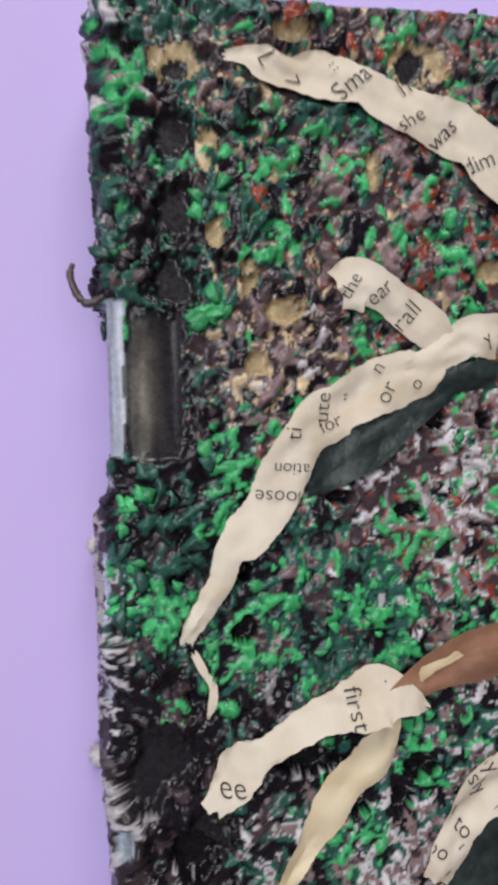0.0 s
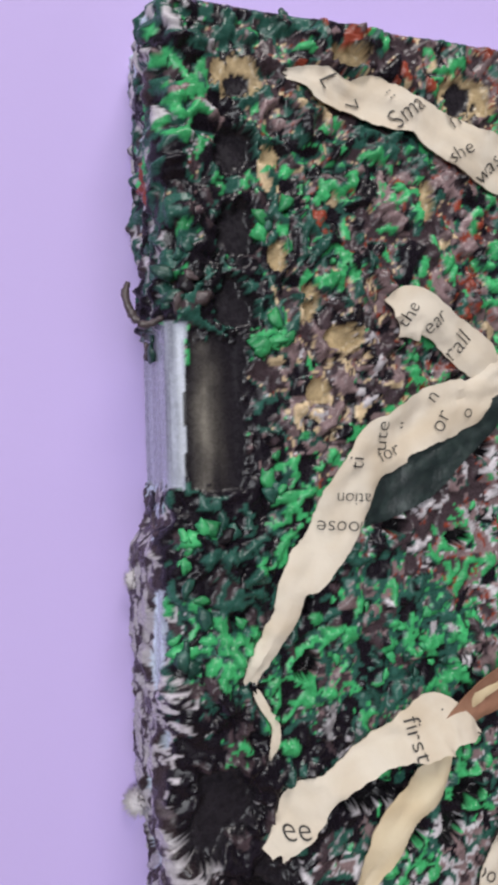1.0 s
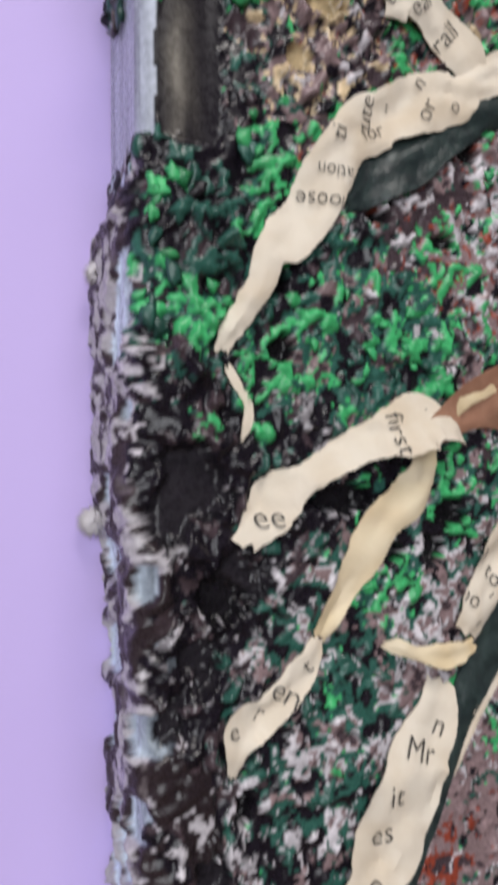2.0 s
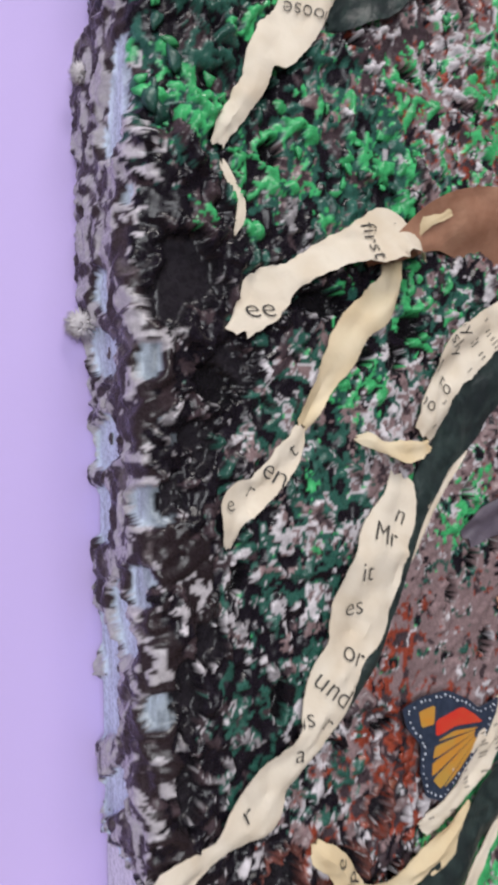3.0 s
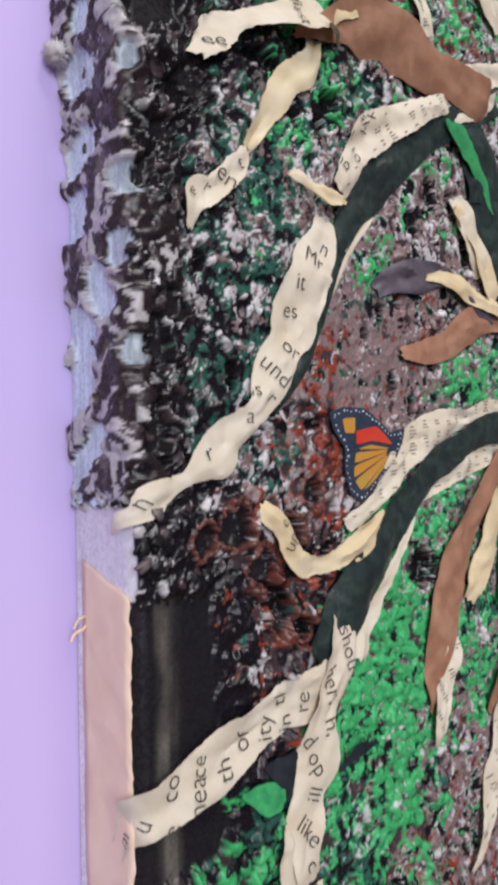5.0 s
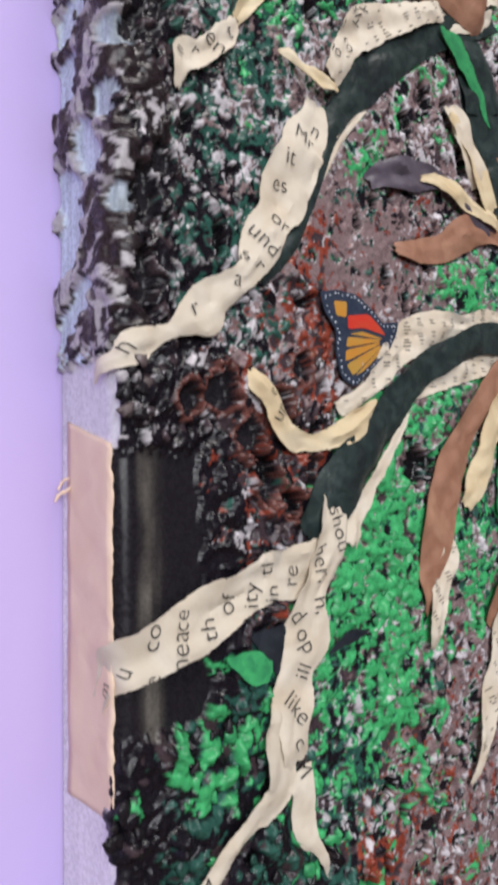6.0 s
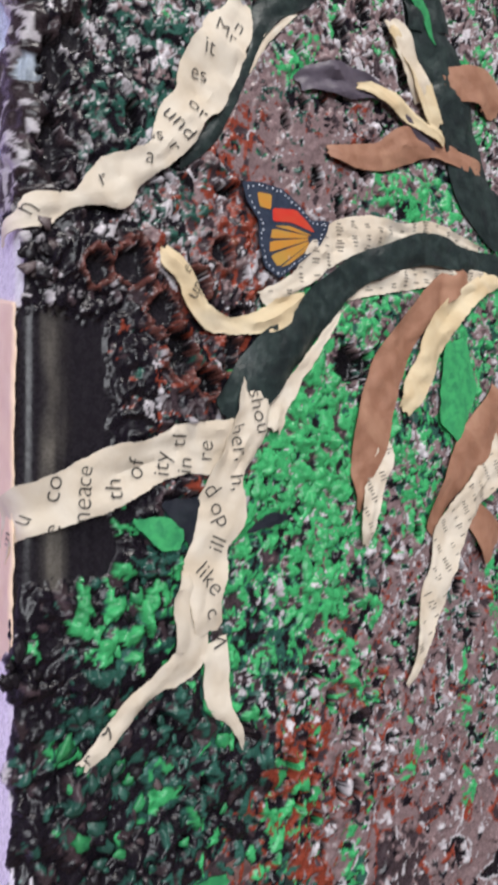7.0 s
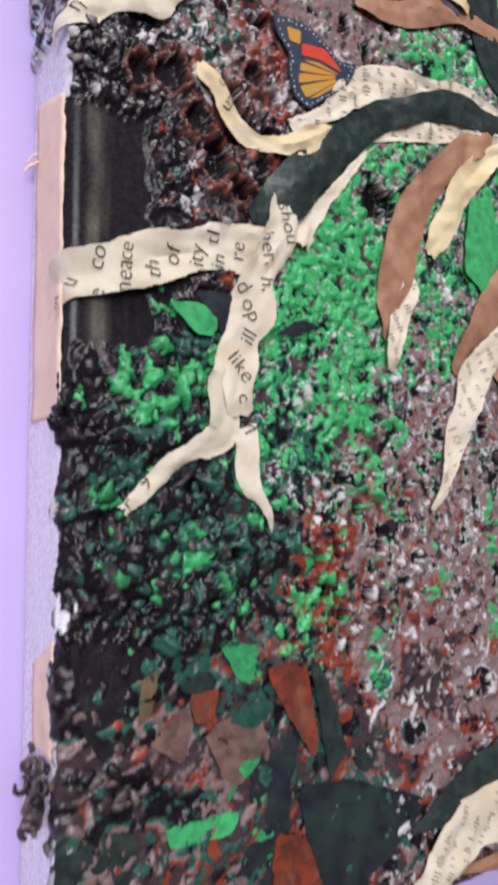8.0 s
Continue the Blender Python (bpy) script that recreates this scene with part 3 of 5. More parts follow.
strip('paper_strip', YELLOW, 'yellowed torn paper strip', [(26.7, 1358.4, 1.7, 1.9), (27.8, 1356.0, 4.7, 1.9), (31.2, 1353.0, 5.4, 1.9), (33.5, 1348.5, 5.3, 1.9), (36.5, 1345.3, 5.7, 1.9), (42.3, 1344.4, 4.0, 1.9), (48.2, 1345.6, 5.1, 1.9), (54.7, 1348.4, 6.5, 1.9), (59.3, 1351.9, 4.4, 1.9), (63.2, 1354.5, 1.4, 1.9)],
      words=[('e', 30.6, 1354.2, 2.7, 62), ('up', 32.5, 1350.3, 3.0, 62)])
strip('paper_strip', PAPER, 'torn cream book page strip with printed words', [(-6.7, 1299.5, 4.1, 0.4), (-3.7, 1303.5, 6.1, 0.6), (-1.1, 1305.8, 8.6, 1.2), (3.1, 1307.9, 9.8, 1.5), (8.9, 1310.1, 10.0, 1.8), (15.9, 1313.4, 10.6, 1.8), (24.0, 1316.1, 8.4, 1.8), (31.7, 1318.6, 10.1, 1.8), (38.7, 1319.5, 10.4, 1.8), (44.7, 1321.4, 8.6, 1.8)],
      words=[('m', -3.8, 1302.4, 2.6, 70), ('u', -0.4, 1305.6, 2.8, 63), ('co', 3.9, 1310.8, 3.7, 81), ('e', 3.8, 1303.7, 3.5, 81), ('nea', 9.1, 1307.9, 3.7, 85), ('ce', 9.6, 1313.0, 3.2, 80), ('th', 15.4, 1310.7, 3.7, 88), ('of', 20.1, 1314.3, 3.7, 85), ('ity', 25.6, 1315.4, 3.7, 84), ('tl', 29.4, 1320.0, 3.7, 90), ('in', 30.7, 1315.2, 3.7, 84), ('re', 35.3, 1318.1, 3.7, 89)])
strip('paper_strip', PAPER, 'torn cream book page strip with printed words', [(47.8, 1336.0, 1.9, 2.6), (47.7, 1330.3, 8.5, 2.6), (46.2, 1323.2, 8.8, 2.6), (43.0, 1316.7, 7.7, 2.6), (40.1, 1312.2, 8.4, 2.6), (39.0, 1305.3, 10.9, 2.6), (36.8, 1300.6, 8.4, 2.6), (35.0, 1294.6, 9.4, 2.6), (34.5, 1288.6, 7.5, 2.6), (35.7, 1282.8, 7.6, 2.6)],
      words=[('shou', 48.2, 1326.7, 3.7, -78), ('her,', 43.0, 1320.1, 3.7, -81), ('h,', 42.4, 1311.8, 3.7, -85), ('d', 36.3, 1310.3, 3.7, -53), ('op', 38.1, 1305.5, 3.7, -66), ('ill', 37.6, 1299.5, 3.7, 67), ('like', 35.4, 1292.9, 3.7, -52), ('c', 36.0, 1286.4, 3.7, -66)])
strip('paper_strip', PAPER, 'torn cream book page strip with printed words', [(30.4, 1294.7, 2.8, 3.2), (31.1, 1290.9, 6.4, 3.2), (30.9, 1284.7, 8.0, 3.2), (30.9, 1279.8, 8.3, 3.2), (29.4, 1277.6, 7.2, 3.2), (24.1, 1275.2, 4.4, 3.2), (19.5, 1272.7, 3.8, 3.2), (15.4, 1268.9, 3.7, 3.2), (12.2, 1266.0, 3.3, 3.2), (9.2, 1263.2, 2.5, 3.2)],
      words=[('9', 13.2, 1268.4, 3.5, 43), ('r', 9.8, 1264.5, 2.8, 43)])
strip('paper_strip', PAPER, 'torn cream book page strip with printed words', [(36.1, 1280.2, 8.2, 2.4), (37.2, 1277.0, 6.2, 2.4), (37.2, 1272.8, 6.1, 2.4), (38.2, 1268.1, 5.2, 2.4), (40.3, 1265.3, 2.7, 2.4), (42.5, 1261.7, 1.7, 2.4), (43.7, 1258.8, 0.8, 2.4)],
      words=[('M', 37.8, 1280.9, 3.7, -67)])
strip('bark_strip', BROWN, 'brown painted paper strip', [(125.2, 1369.8, 7.7, 1.7), (111.1, 1362.5, 7.9, 1.7), (98.7, 1350.9, 8.0, 1.7), (91.7, 1342.0, 10.0, 1.7), (86.7, 1332.3, 10.6, 1.7), (83.6, 1322.4, 11.0, 1.7), (80.5, 1313.5, 6.7, 1.7), (79.3, 1305.1, 1.8, 1.7)])
strip('paper_strip', YELLOW, 'yellowed torn paper strip', [(138.6, 1372.6, 6.3, 2.3), (123.2, 1363.6, 6.4, 2.3), (115.1, 1357.0, 8.6, 2.3), (108.1, 1349.3, 8.6, 2.3), (103.7, 1341.6, 7.3, 2.3), (98.9, 1334.9, 6.9, 2.3), (95.8, 1330.0, 4.3, 2.3)])
strip('paper_strip', PAPER, 'torn cream book page strip with printed words', [(86.7, 1323.6, 2.7, 2.3), (87.3, 1319.6, 5.1, 2.3), (84.8, 1312.9, 5.6, 2.3), (81.8, 1306.0, 5.7, 2.3), (80.7, 1300.9, 4.6, 2.3), (80.7, 1296.8, 1.9, 2.3)], bars=-70)
strip('bark_strip', BROWN, 'brown painted paper strip', [(139.6, 1336.1, 11.3, 1.6), (126.0, 1323.8, 11.9, 1.6), (117.5, 1315.7, 10.0, 1.6), (110.4, 1308.1, 6.9, 1.6), (106.0, 1301.3, 5.4, 1.6), (105.3, 1298.4, 2.0, 1.6)])
strip('paper_strip', PAPER, 'torn cream book page strip with printed words', [(138.8, 1321.2, 11.7, 2.3), (122.8, 1308.7, 8.8, 2.3), (113.1, 1300.3, 10.1, 2.3), (107.8, 1291.0, 8.7, 2.3), (103.7, 1281.7, 6.3, 2.3), (99.9, 1273.8, 5.2, 2.3), (97.3, 1267.9, 3.2, 2.3), (93.6, 1262.2, 1.1, 2.3)], bars=-65)
strip('bark_strip', BROWN, 'brown painted paper strip', [(122.6, 1303.7, 6.7, 1.6), (127.7, 1299.0, 11.4, 1.6), (133.0, 1294.2, 14.0, 1.6)])
strip('painted_strip', DARK, 'dark green-black painted paper strip', [(133.9, 1199.6, 11.0, 1.4), (115.9, 1196.6, 10.4, 1.4), (107.6, 1194.9, 8.9, 1.4), (98.7, 1192.2, 5.9, 1.4), (92.2, 1189.0, 5.2, 1.4), (83.7, 1186.9, 1.4, 1.4)])
strip('paper_strip', PAPER, 'torn cream book page strip', [(132.7, 1186.5, 14.1, 2), (115.5, 1185.0, 13.4, 2), (105.9, 1184.4, 13.3, 2), (97.6, 1180.9, 13.2, 2), (91.4, 1176.4, 9.4, 2), (85.4, 1172.1, 7.8, 2)], bars=60)
strip('bark_strip', BROWN, 'brown painted paper strip', [(116.3, 1172.3, 5.5, 1.2), (104.9, 1173.1, 3.0, 1.2), (97.9, 1173.8, 1.6, 1.2)])


# ----- flat painted paper shards -----
def shard(name, mat, label, pts, lift=1.2, parent=None, thick=0.0002, wobble=0.0005, rounds=1):
    """A flat cut or torn piece with an outline of (x, z) in mm, glued a little proud of the paint."""
    p = [Vector((x / 1000, z / 1000)) for x, z in pts]
    for _ in range(rounds):
        p = [q for a, b in zip(p, p[1:] + p[:1]) for q in (a.lerp(b, 0.1), a.lerp(b, 0.9))]
    if parent is None:
        fine = []
        for a, b in zip(p, p[1:] + p[:1]):
            n = max(1, int((b - a).length / 0.0009))
            for k in range(n):
                q = a.lerp(b, k / n)
                g = np.array([q.x * 900.0]), np.array([q.y * 900.0])
                fine.append(q + 0.00035 * Vector((float(facet(g[0], g[1], 5)[0]), float(facet(g[0], g[1], 6)[0]))))
        p = fine if name != "paper_cutout" else p
    c = sum(p, Vector((0, 0))) / len(p)
    bm = bmesh.new()
    rings = []
    for f in (1.0, 0.66, 0.33):
        ring = []
        for q in p:
            x, z = c.lerp(q, f)
            h = lift / 1000 + wobble * float(fbm(np.array([x * 220.0]), np.array([z * 220.0]), 31, 2)[0])
            ring.append(bm.verts.new((x, -h, z)))
        rings.append(ring)
    mid = bm.verts.new((c.x, -lift / 1000, c.y))
    base = [bm.verts.new(v.co + Vector((0, thick, 0))) for v in rings[0]]
    n = len(p)
    for a, b in ((base, rings[0]), (rings[0], rings[1]), (rings[1], rings[2])):
        for k in range(n):
            bm.faces.new((a[k], a[(k + 1) % n], b[(k + 1) % n], b[k]))
    for k in range(n):
        bm.faces.new((rings[2][k], rings[2][(k + 1) % n], mid))
    bm.faces.new(base[::-1])
    bmesh.ops.recalc_face_normals(bm, faces=bm.faces[:])
    ob = part(name, bm, mat, None, label)
    ob.data.set_sharp_from_angle(angle=radians(35))
    if parent is None:
        own(ob)
        for q in p if name not in ("paper_scrap", "painted_shard") else ():
            for f in (0.3, 0.6, 0.9):
                x, z = c.lerp(q, f)
                covered.append((x, z, 0.0012, lift / 1000))
    else:
        ob.parent = parent
    return ob


shard("painted_shard", NAVY, "blue-black painted paper shard", [(51.7, 1217.0), (45.1, 1218.3), (39.1, 1209.8), (34.5, 1185.0), (46.8, 1183.0), (49.0, 1205.0)], 0.7)
shard("painted_shard", NAVY, "blue-black painted paper shard", [(50.4, 1205.0), (66.3, 1202.5), (89.5, 1193.3), (83.3, 1187.0), (61.8, 1176.0), (53.0, 1190.0)], 0.9)
shard("painted_shard", GREEN, "green painted paper shard", [(31.1, 1236.2), (41.3, 1235.0), (41.1, 1226.7), (35.6, 1228.1)], 0.8)
shard("painted_shard", RUST, "rust-red painted leaf shard", [(41.2, 1230.0), (52.3, 1230.7), (55.4, 1212.9), (53.7, 1209.9)], 1.8)
shard("painted_shard", DARK, "dark painted paper sliver", [(53.1, 1231.8), (57.6, 1226.5), (63.3, 1210.2), (58.1, 1204.3)], 2.2)
shard("painted_shard", ROSE, "dusty rose painted paper shard", [(14.6, 1220.1), (24.0, 1225.3), (25.1, 1222.0), (22.6, 1214.5)], 1.0)
shard("painted_shard", RUST, "rust-red painted paper shard", [(24.0, 1227.3), (30.9, 1227.7), (28.9, 1221.3), (25.1, 1222.0)], 1.3)
shard("painted_shard", OLIVE, "olive ochre painted paper sliver", [(13.5, 1231.0), (17.0, 1233.4), (15.7, 1225.7), (12.9, 1223.3)], 1.6)
shard("painted_shard", BLACK, "black-purple painted paper shard", [(-0.1, 1240.5), (17.0, 1237.4), (12.4, 1220.5), (6.0, 1218.1), (1.9, 1225.4)], 1.0)
shard("painted_shard", GREEN, "green painted paper shard", [(18.9, 1203.6), (36.2, 1203.1), (33.4, 1198.7), (20.0, 1199.5)], 0.8)
shard("painted_shard", DARK, "dark painted paper shard", [(-1.9, 1207.5), (13.3, 1204.2), (14.0, 1190.0), (-1.9, 1188.0)], 0.7)
shard("painted_shard", RUST, "rust-red painted paper shard", [(44.3, 1196.8), (52.9, 1193.3), (57.1, 1180.0), (42.6, 1181.0)], 1.1)
shard("painted_shard", ROSE, "dusty rose painted paper shard", [(27.0, 1221.0), (40.0, 1222.0), (44.0, 1212.0), (33.0, 1207.0)], 0.7)
q = random.Random(8)
for _ in range(34):
    x, z, r, a = q.uniform(0, 84), q.uniform(1174, 1236), q.uniform(1.6, 4.2), q.uniform(0, 6.28)
    mat, label = q.choice(((NAVY, "small blue-black paper scrap"), (GREEN, "small green painted paper scrap"), (ROSE, "small dusty rose paper scrap"), (RUST, "small rust-red paper scrap"), (DARK, "small dark paper scrap"), (TEAL, "small deep green paper scrap")))
    outline = [(x + r * f * math.cos(a + k) * q.uniform(0.6, 1.2), z + 0.8 * r * math.sin(a + k) * q.uniform(0.6, 1.2)) for k, f in ((0, 1.5), (1.2, 1), (2.5, 1.2), (3.6, 1.4), (5, 0.9))]
    shard("paper_scrap", mat, label, outline, q.uniform(0.5, 1.1))
shard("painted_leaf", GREEN, "green painted paper leaf", [(18.4, 1305.1), (26.3, 1305.3), (30.4, 1302.3), (29.5, 1298.6), (24.7, 1299.1)], 2.2)
shard("painted_leaf", NAVY, "blue-black painted paper leaf", [(25.1, 1308.0), (36.6, 1309.6), (34.5, 1296.5), (29.0, 1302.4)], 1.5)
shard("painted_leaf", NAVY, "blue-black painted paper leaf", [(44.8, 1301.2), (50.9, 1305.4), (58.8, 1304.7), (52.4, 1302.3)], 2.0)
shard("painted_leaf", GREEN, "bright green painted paper leaf", [(90.1, 1453.1), (100.1, 1454.1), (111.1, 1440.1), (113.1, 1432.1), (106.1, 1440.1)], 2.4)
shard("painted_leaf", GREEN, "green painted paper leaf", [(113.0, 1349.0), (122.0, 1352.0), (127.0, 1338.0), (118.0, 1322.0), (110.0, 1328.0)], 1.6)

# ----- patterned paper cutout with rounded coloured fields -----
cutout = shard("paper_cutout", C_DARK, "orange, red and blue-black patterned paper cutout",
               [(45.7, 1376.5), (50.8, 1377.7), (57.2, 1377.6), (62.9, 1374.5), (65.5, 1372.3), (71.3, 1373.4), (70.4, 1370.4), (67.9, 1366.6), (62.7, 1362.3), (55.7, 1356.8), (51.5, 1358.8), (50.0, 1364.1), (50.3, 1368.8), (46.9, 1372.6)], 1.8, wobble=0.0, rounds=2)
shard("field", C_ORANGE, "orange printed field", [(49.7, 1375.1), (53.8, 1375.5), (53.5, 1372.0), (50.4, 1372.0)], 1.9, cutout, wobble=0.0)
shard("field", C_RED, "red printed field", [(54.0, 1372.5), (60.8, 1373.7), (64.1, 1371.6), (66.5, 1369.5), (59.3, 1370.4), (54.0, 1369.5)], 1.9, cutout, wobble=0.0)
hub = Vector((67.0, 1368.5))
for a, b in (((54.2, 1368.5), (58.8, 1369.5)), ((53.2, 1365.4), (53.8, 1367.8)), ((52.9, 1362.2), (53.1, 1364.8)), ((55.2, 1359.3), (53.1, 1361.6)), ((58.8, 1360.8), (55.8, 1359.3)), ((62.8, 1364.0), (59.4, 1361.2))):
    a, b = Vector(a), Vector(b)
    shard("field", C_ORANGE, "orange printed field", [tuple(a), tuple(b), tuple(b.lerp(hub, 0.8)), tuple(a.lerp(hub, 0.8))], 1.9, cutout, wobble=0.0, rounds=1)
rim_line = [(46.8, 1375.8), (50.8, 1376.9), (57.0, 1376.8), (62.2, 1373.9), (65.6, 1371.5), (70.2, 1372.4), (67.4, 1367.0), (62.6, 1363.0), (55.8, 1357.8), (52.2, 1359.3), (50.8, 1364.1), (51.1, 1368.8), (47.8, 1372.8)]
rnd = random.Random(4)
for a, b in zip(rim_line, rim_line[1:] + rim_line[:1]):
    a, b = Vector(a), Vector(b)
    for k in range(max(1, int((b - a).length / 1.15))):
        q = a.lerp(b, (k + 0.5) / max(1, int((b - a).length / 1.15))) + Vector((rnd.uniform(-0.25, 0.25), rnd.uniform(-0.25, 0.25)))
        r = rnd.uniform(0.16, 0.3)
        shard("dot", C_WHITE, "", [(q.x - r, q.y), (q.x, q.y + r), (q.x + r, q.y), (q.x, q.y - r)], 1.9, cutout, wobble=0.0, rounds=1, thick=0.00008)

# ----- the painted relief: one sheet that runs over the front and round the edge -----
S0, S1, STEP = -(DEPTH - R) - ARC, 0.160, 0.00041
ss = np.arange(S0, S1, STEP)
zz = np.arange(BOTTOM, TOP + STEP, STEP)
S, Z = np.meshgrid(ss, zz, indexing="ij")
XS = S + EDGE + R                      # x of the front; on the side it runs on past the edge
rs = np.random.RandomState(11)

PIG = np.array([[0.009, 0.007, 0.011], [0.026, 0.092, 0.072], [0.052, 0.37, 0.132], [0.50, 0.47, 0.50], [0.215, 0.150, 0.155],
                [0.23, 0.045, 0.026], [0.56, 0.43, 0.27], [0.052, 0.036, 0.042], [0.58, 0.68, 0.80]])
BK, DG, BG, GW, MV, RU, BE, DB, BL = range(9)
zones = []
def zone(x, z, rx, rz, smooth=1.0, size=1.0, **w):
    zones.append((x / 1000, z / 1000, rx / 1000, rz / 1000, smooth, size, [w.get(k, 0) for k in ("bk", "dg", "bg", "gw", "mv", "ru", "be", "db", "bl")]))


zone(30, 1550, 30, 22, 1.1, 1.3, dg=.24, bg=.13, db=.32, bk=.26, mv=.1, be=.06, ru=.03)
zone(60, 1545, 20, 22, 1, 1.1, bg=.15, dg=.15, db=.25, mv=.2, ru=.15, bk=.1)
zone(-4, 1562, 9, 16, 1, 1.3, bg=.2, dg=.4, gw=.2, bk=.2)
zone(-1, 1533, 6, 8, 1.9, 1.7, dg=.4, bk=.35, gw=.2, bg=.05)
zone(9, 1535, 7, 24, .7, 1.4, bk=.68, dg=.22, bg=.10)
zone(27, 1520, 12, 9, 1, 1.2, db=.4, mv=.2, be=.15, bk=.2, gw=.05)
zone(3, 1513, 8, 11, .12, .7, bk=.9, gw=.04, db=.06)
zone(52, 1500, 16, 11, 1, .9, gw=.25, mv=.25, db=.2, bg=.15, dg=.1, ru=.05)
zone(36, 1473, 18, 11, 1, .9, bg=.24, dg=.36, bk=.30, mv=.1)
zone(60, 1485, 14, 14, 1, .9, mv=.25, gw=.25, bg=.25, ru=.1, db=.15)
zone(5, 1481, 8, 13, 1.2, 1.7, bg=.17, dg=.36, bk=.47)
zone(6, 1445, 10, 14, .8, 1.5, bk=.85, db=.12, gw=.03)
zone(20, 1456, 9, 8, 1, 1, bk=.65, dg=.2, gw=.15, bg=.1, db=.1)
zone(46, 1452, 13, 9, 1, .8, dg=.22, mv=.2, gw=.1, bg=.18, bk=.3)
zone(78, 1490, 20, 14, 1, .9, bg=.4, gw=.2, mv=.2, ru=.1, dg=.1)
zone(5, 1402, 12, 40, 1.2, 1.2, bk=.72, db=.16, gw=.12)
zone(27, 1422, 11, 13, .9, .8, bk=.12, dg=.33, gw=.33, mv=.17, bg=.05)
zone(22, 1400, 9, 14, .9, .8, gw=.42, dg=.28, bk=.14, mv=.12, bg=.04)
zone(15, 1379, 6, 8, .9, .8, dg=.6, bk=.3, gw=.1)
zone(52, 1435, 12, 12, .9, .8, dg=.2, gw=.35, mv=.3, bk=.1, bg=.05)
zone(45, 1388, 4, 6, .8, .7, ru=.36, dg=.1, bg=.15, mv=.3, gw=.05)
zone(44, 1366, 6, 7, 1, .9, ru=.3, gw=.2, db=.3, mv=.2)
zone(30, 1366, 6, 7, 1, .9, mv=.3, gw=.2, bk=.25, dg=.15, ru=.1)
zone(31, 1337, 10, 14, 1.3, 1.3, ru=.11, db=.42, bk=.38, gw=.06, dg=.03)
zone(68, 1393, 15, 13, .5, .9, mv=.78, gw=.08, dg=.08, ru=.1)
zone(60, 1411, 9, 7, .8, .8, mv=.3, bg=.25, gw=.2, dg=.2)
zone(92, 1425, 18, 18, .9, .9, gw=.3, mv=.3, bk=.15, bg=.15, db=.1)
zone(102, 1388, 12, 9, .7, 1, bg=.35, gw=.2, mv=.25, dg=.2)
zone(8, 1350, 11, 8, 1.3, 1.2, bk=.7, db=.15, gw=.15)
zone(3, 1323, 13, 20, .12, .8, bk=.95, db=.05)
zone(66, 1306, 13, 20, .8, 1.3, bg=.8, gw=.1, mv=.08, dg=.06)
zone(108, 1330, 20, 20, .8, 1, bg=.4, dg=.2, gw=.15, mv=.25)
zone(20, 1287, 11, 11, 1.2, 1.6, bg=.26, dg=.26, bk=.48)
zone(28, 1262, 18, 11, 1.2, 1.3, dg=.26, bk=.46, bg=.07, db=.2)
zone(9, 1252, 10, 16, 1.2, 1.6, bk=.66, dg=.25, bg=.08)
zone(50, 1278, 11, 11, .9, .8, bg=.3, dg=.25, gw=.15, bk=.1, db=.2)
zone(60, 1247, 7, 12, 1.4, 1.2, ru=.60, mv=.06, dg=.05, bg=.12, db=.12, bk=.26, gw=.03)
zone(78, 1252, 11, 20, 1.2, .9, mv=.30, ru=.17, bk=.14, bg=.2, gw=.15, db=.13)
zone(108, 1262, 22, 24, .9, .8, mv=.5, bk=.06, gw=.25, bg=.1, ru=.08, dg=.07)
zone(102, 1215, 20, 14, .8, .8, gw=.35, mv=.35, db=.25, ru=.05)
zone(38, 1208, 35, 14, .45, 1.1, db=.35, bk=.25, dg=.2, ru=.1, mv=.1)
zone(8, 1205, 14, 16, .6, 1.2, db=.45, bk=.35, mv=.15, dg=.05)
zone(-1, 1270, 6, 22, .5, 1.2, bk=.9, db=.1)
zone(4, 1240, 7, 10, .5, 1.2, bk=.8, db=.2)
# the side of the canvas
zone(-14, 1562, 9, 20, .7, 1.3, dg=.3, bk=.08, gw=.36, bl=.26)
zone(-14, 1532, 9, 9, 1.2, 1.5, dg=.35, bk=.35, gw=.3)
zone(-12, 1513, 8, 9, .08, .4, bl=.85, gw=.15)
zone(-13, 1475, 8, 20, 1, 1, bl=.3, gw=.35, db=.35)
zone(-13, 1405, 8, 45, 1.2, 1.1, bl=.34, gw=.2, db=.4, bk=.06)
zone(-13, 1350, 7, 7, .1, .4, gw=.3, bl=.7)
zone(-15, 1290, 8, 45, .05, .3, gw=1)
zone(-14, 1205, 9, 14, .6, 1, db=.3, gw=.5, mv=.2)

G = np.zeros(S.shape)
W = np.zeros(S.shape + (9,))
SM, SZ = np.zeros(S.shape), np.zeros(S.shape)
wob_x, wob_z = 0.004 * fbm(XS * 150, Z * 150, 1), 0.004 * fbm(XS * 150, Z * 150, 5)
for x, z, rx, rz, sm, sz, w in zones:
    g = np.exp(-(((XS + wob_x - x) / rx) ** 2 + ((Z + wob_z - z) / rz) ** 2)) + 1e-7
    G += g
    W += g[..., None] * np.array(w)
    SM += g * sm
    SZ += g * sz
W /= G[..., None]
W /= W.sum(-1, keepdims=True)
SM, SZ = SM / G, SZ / G

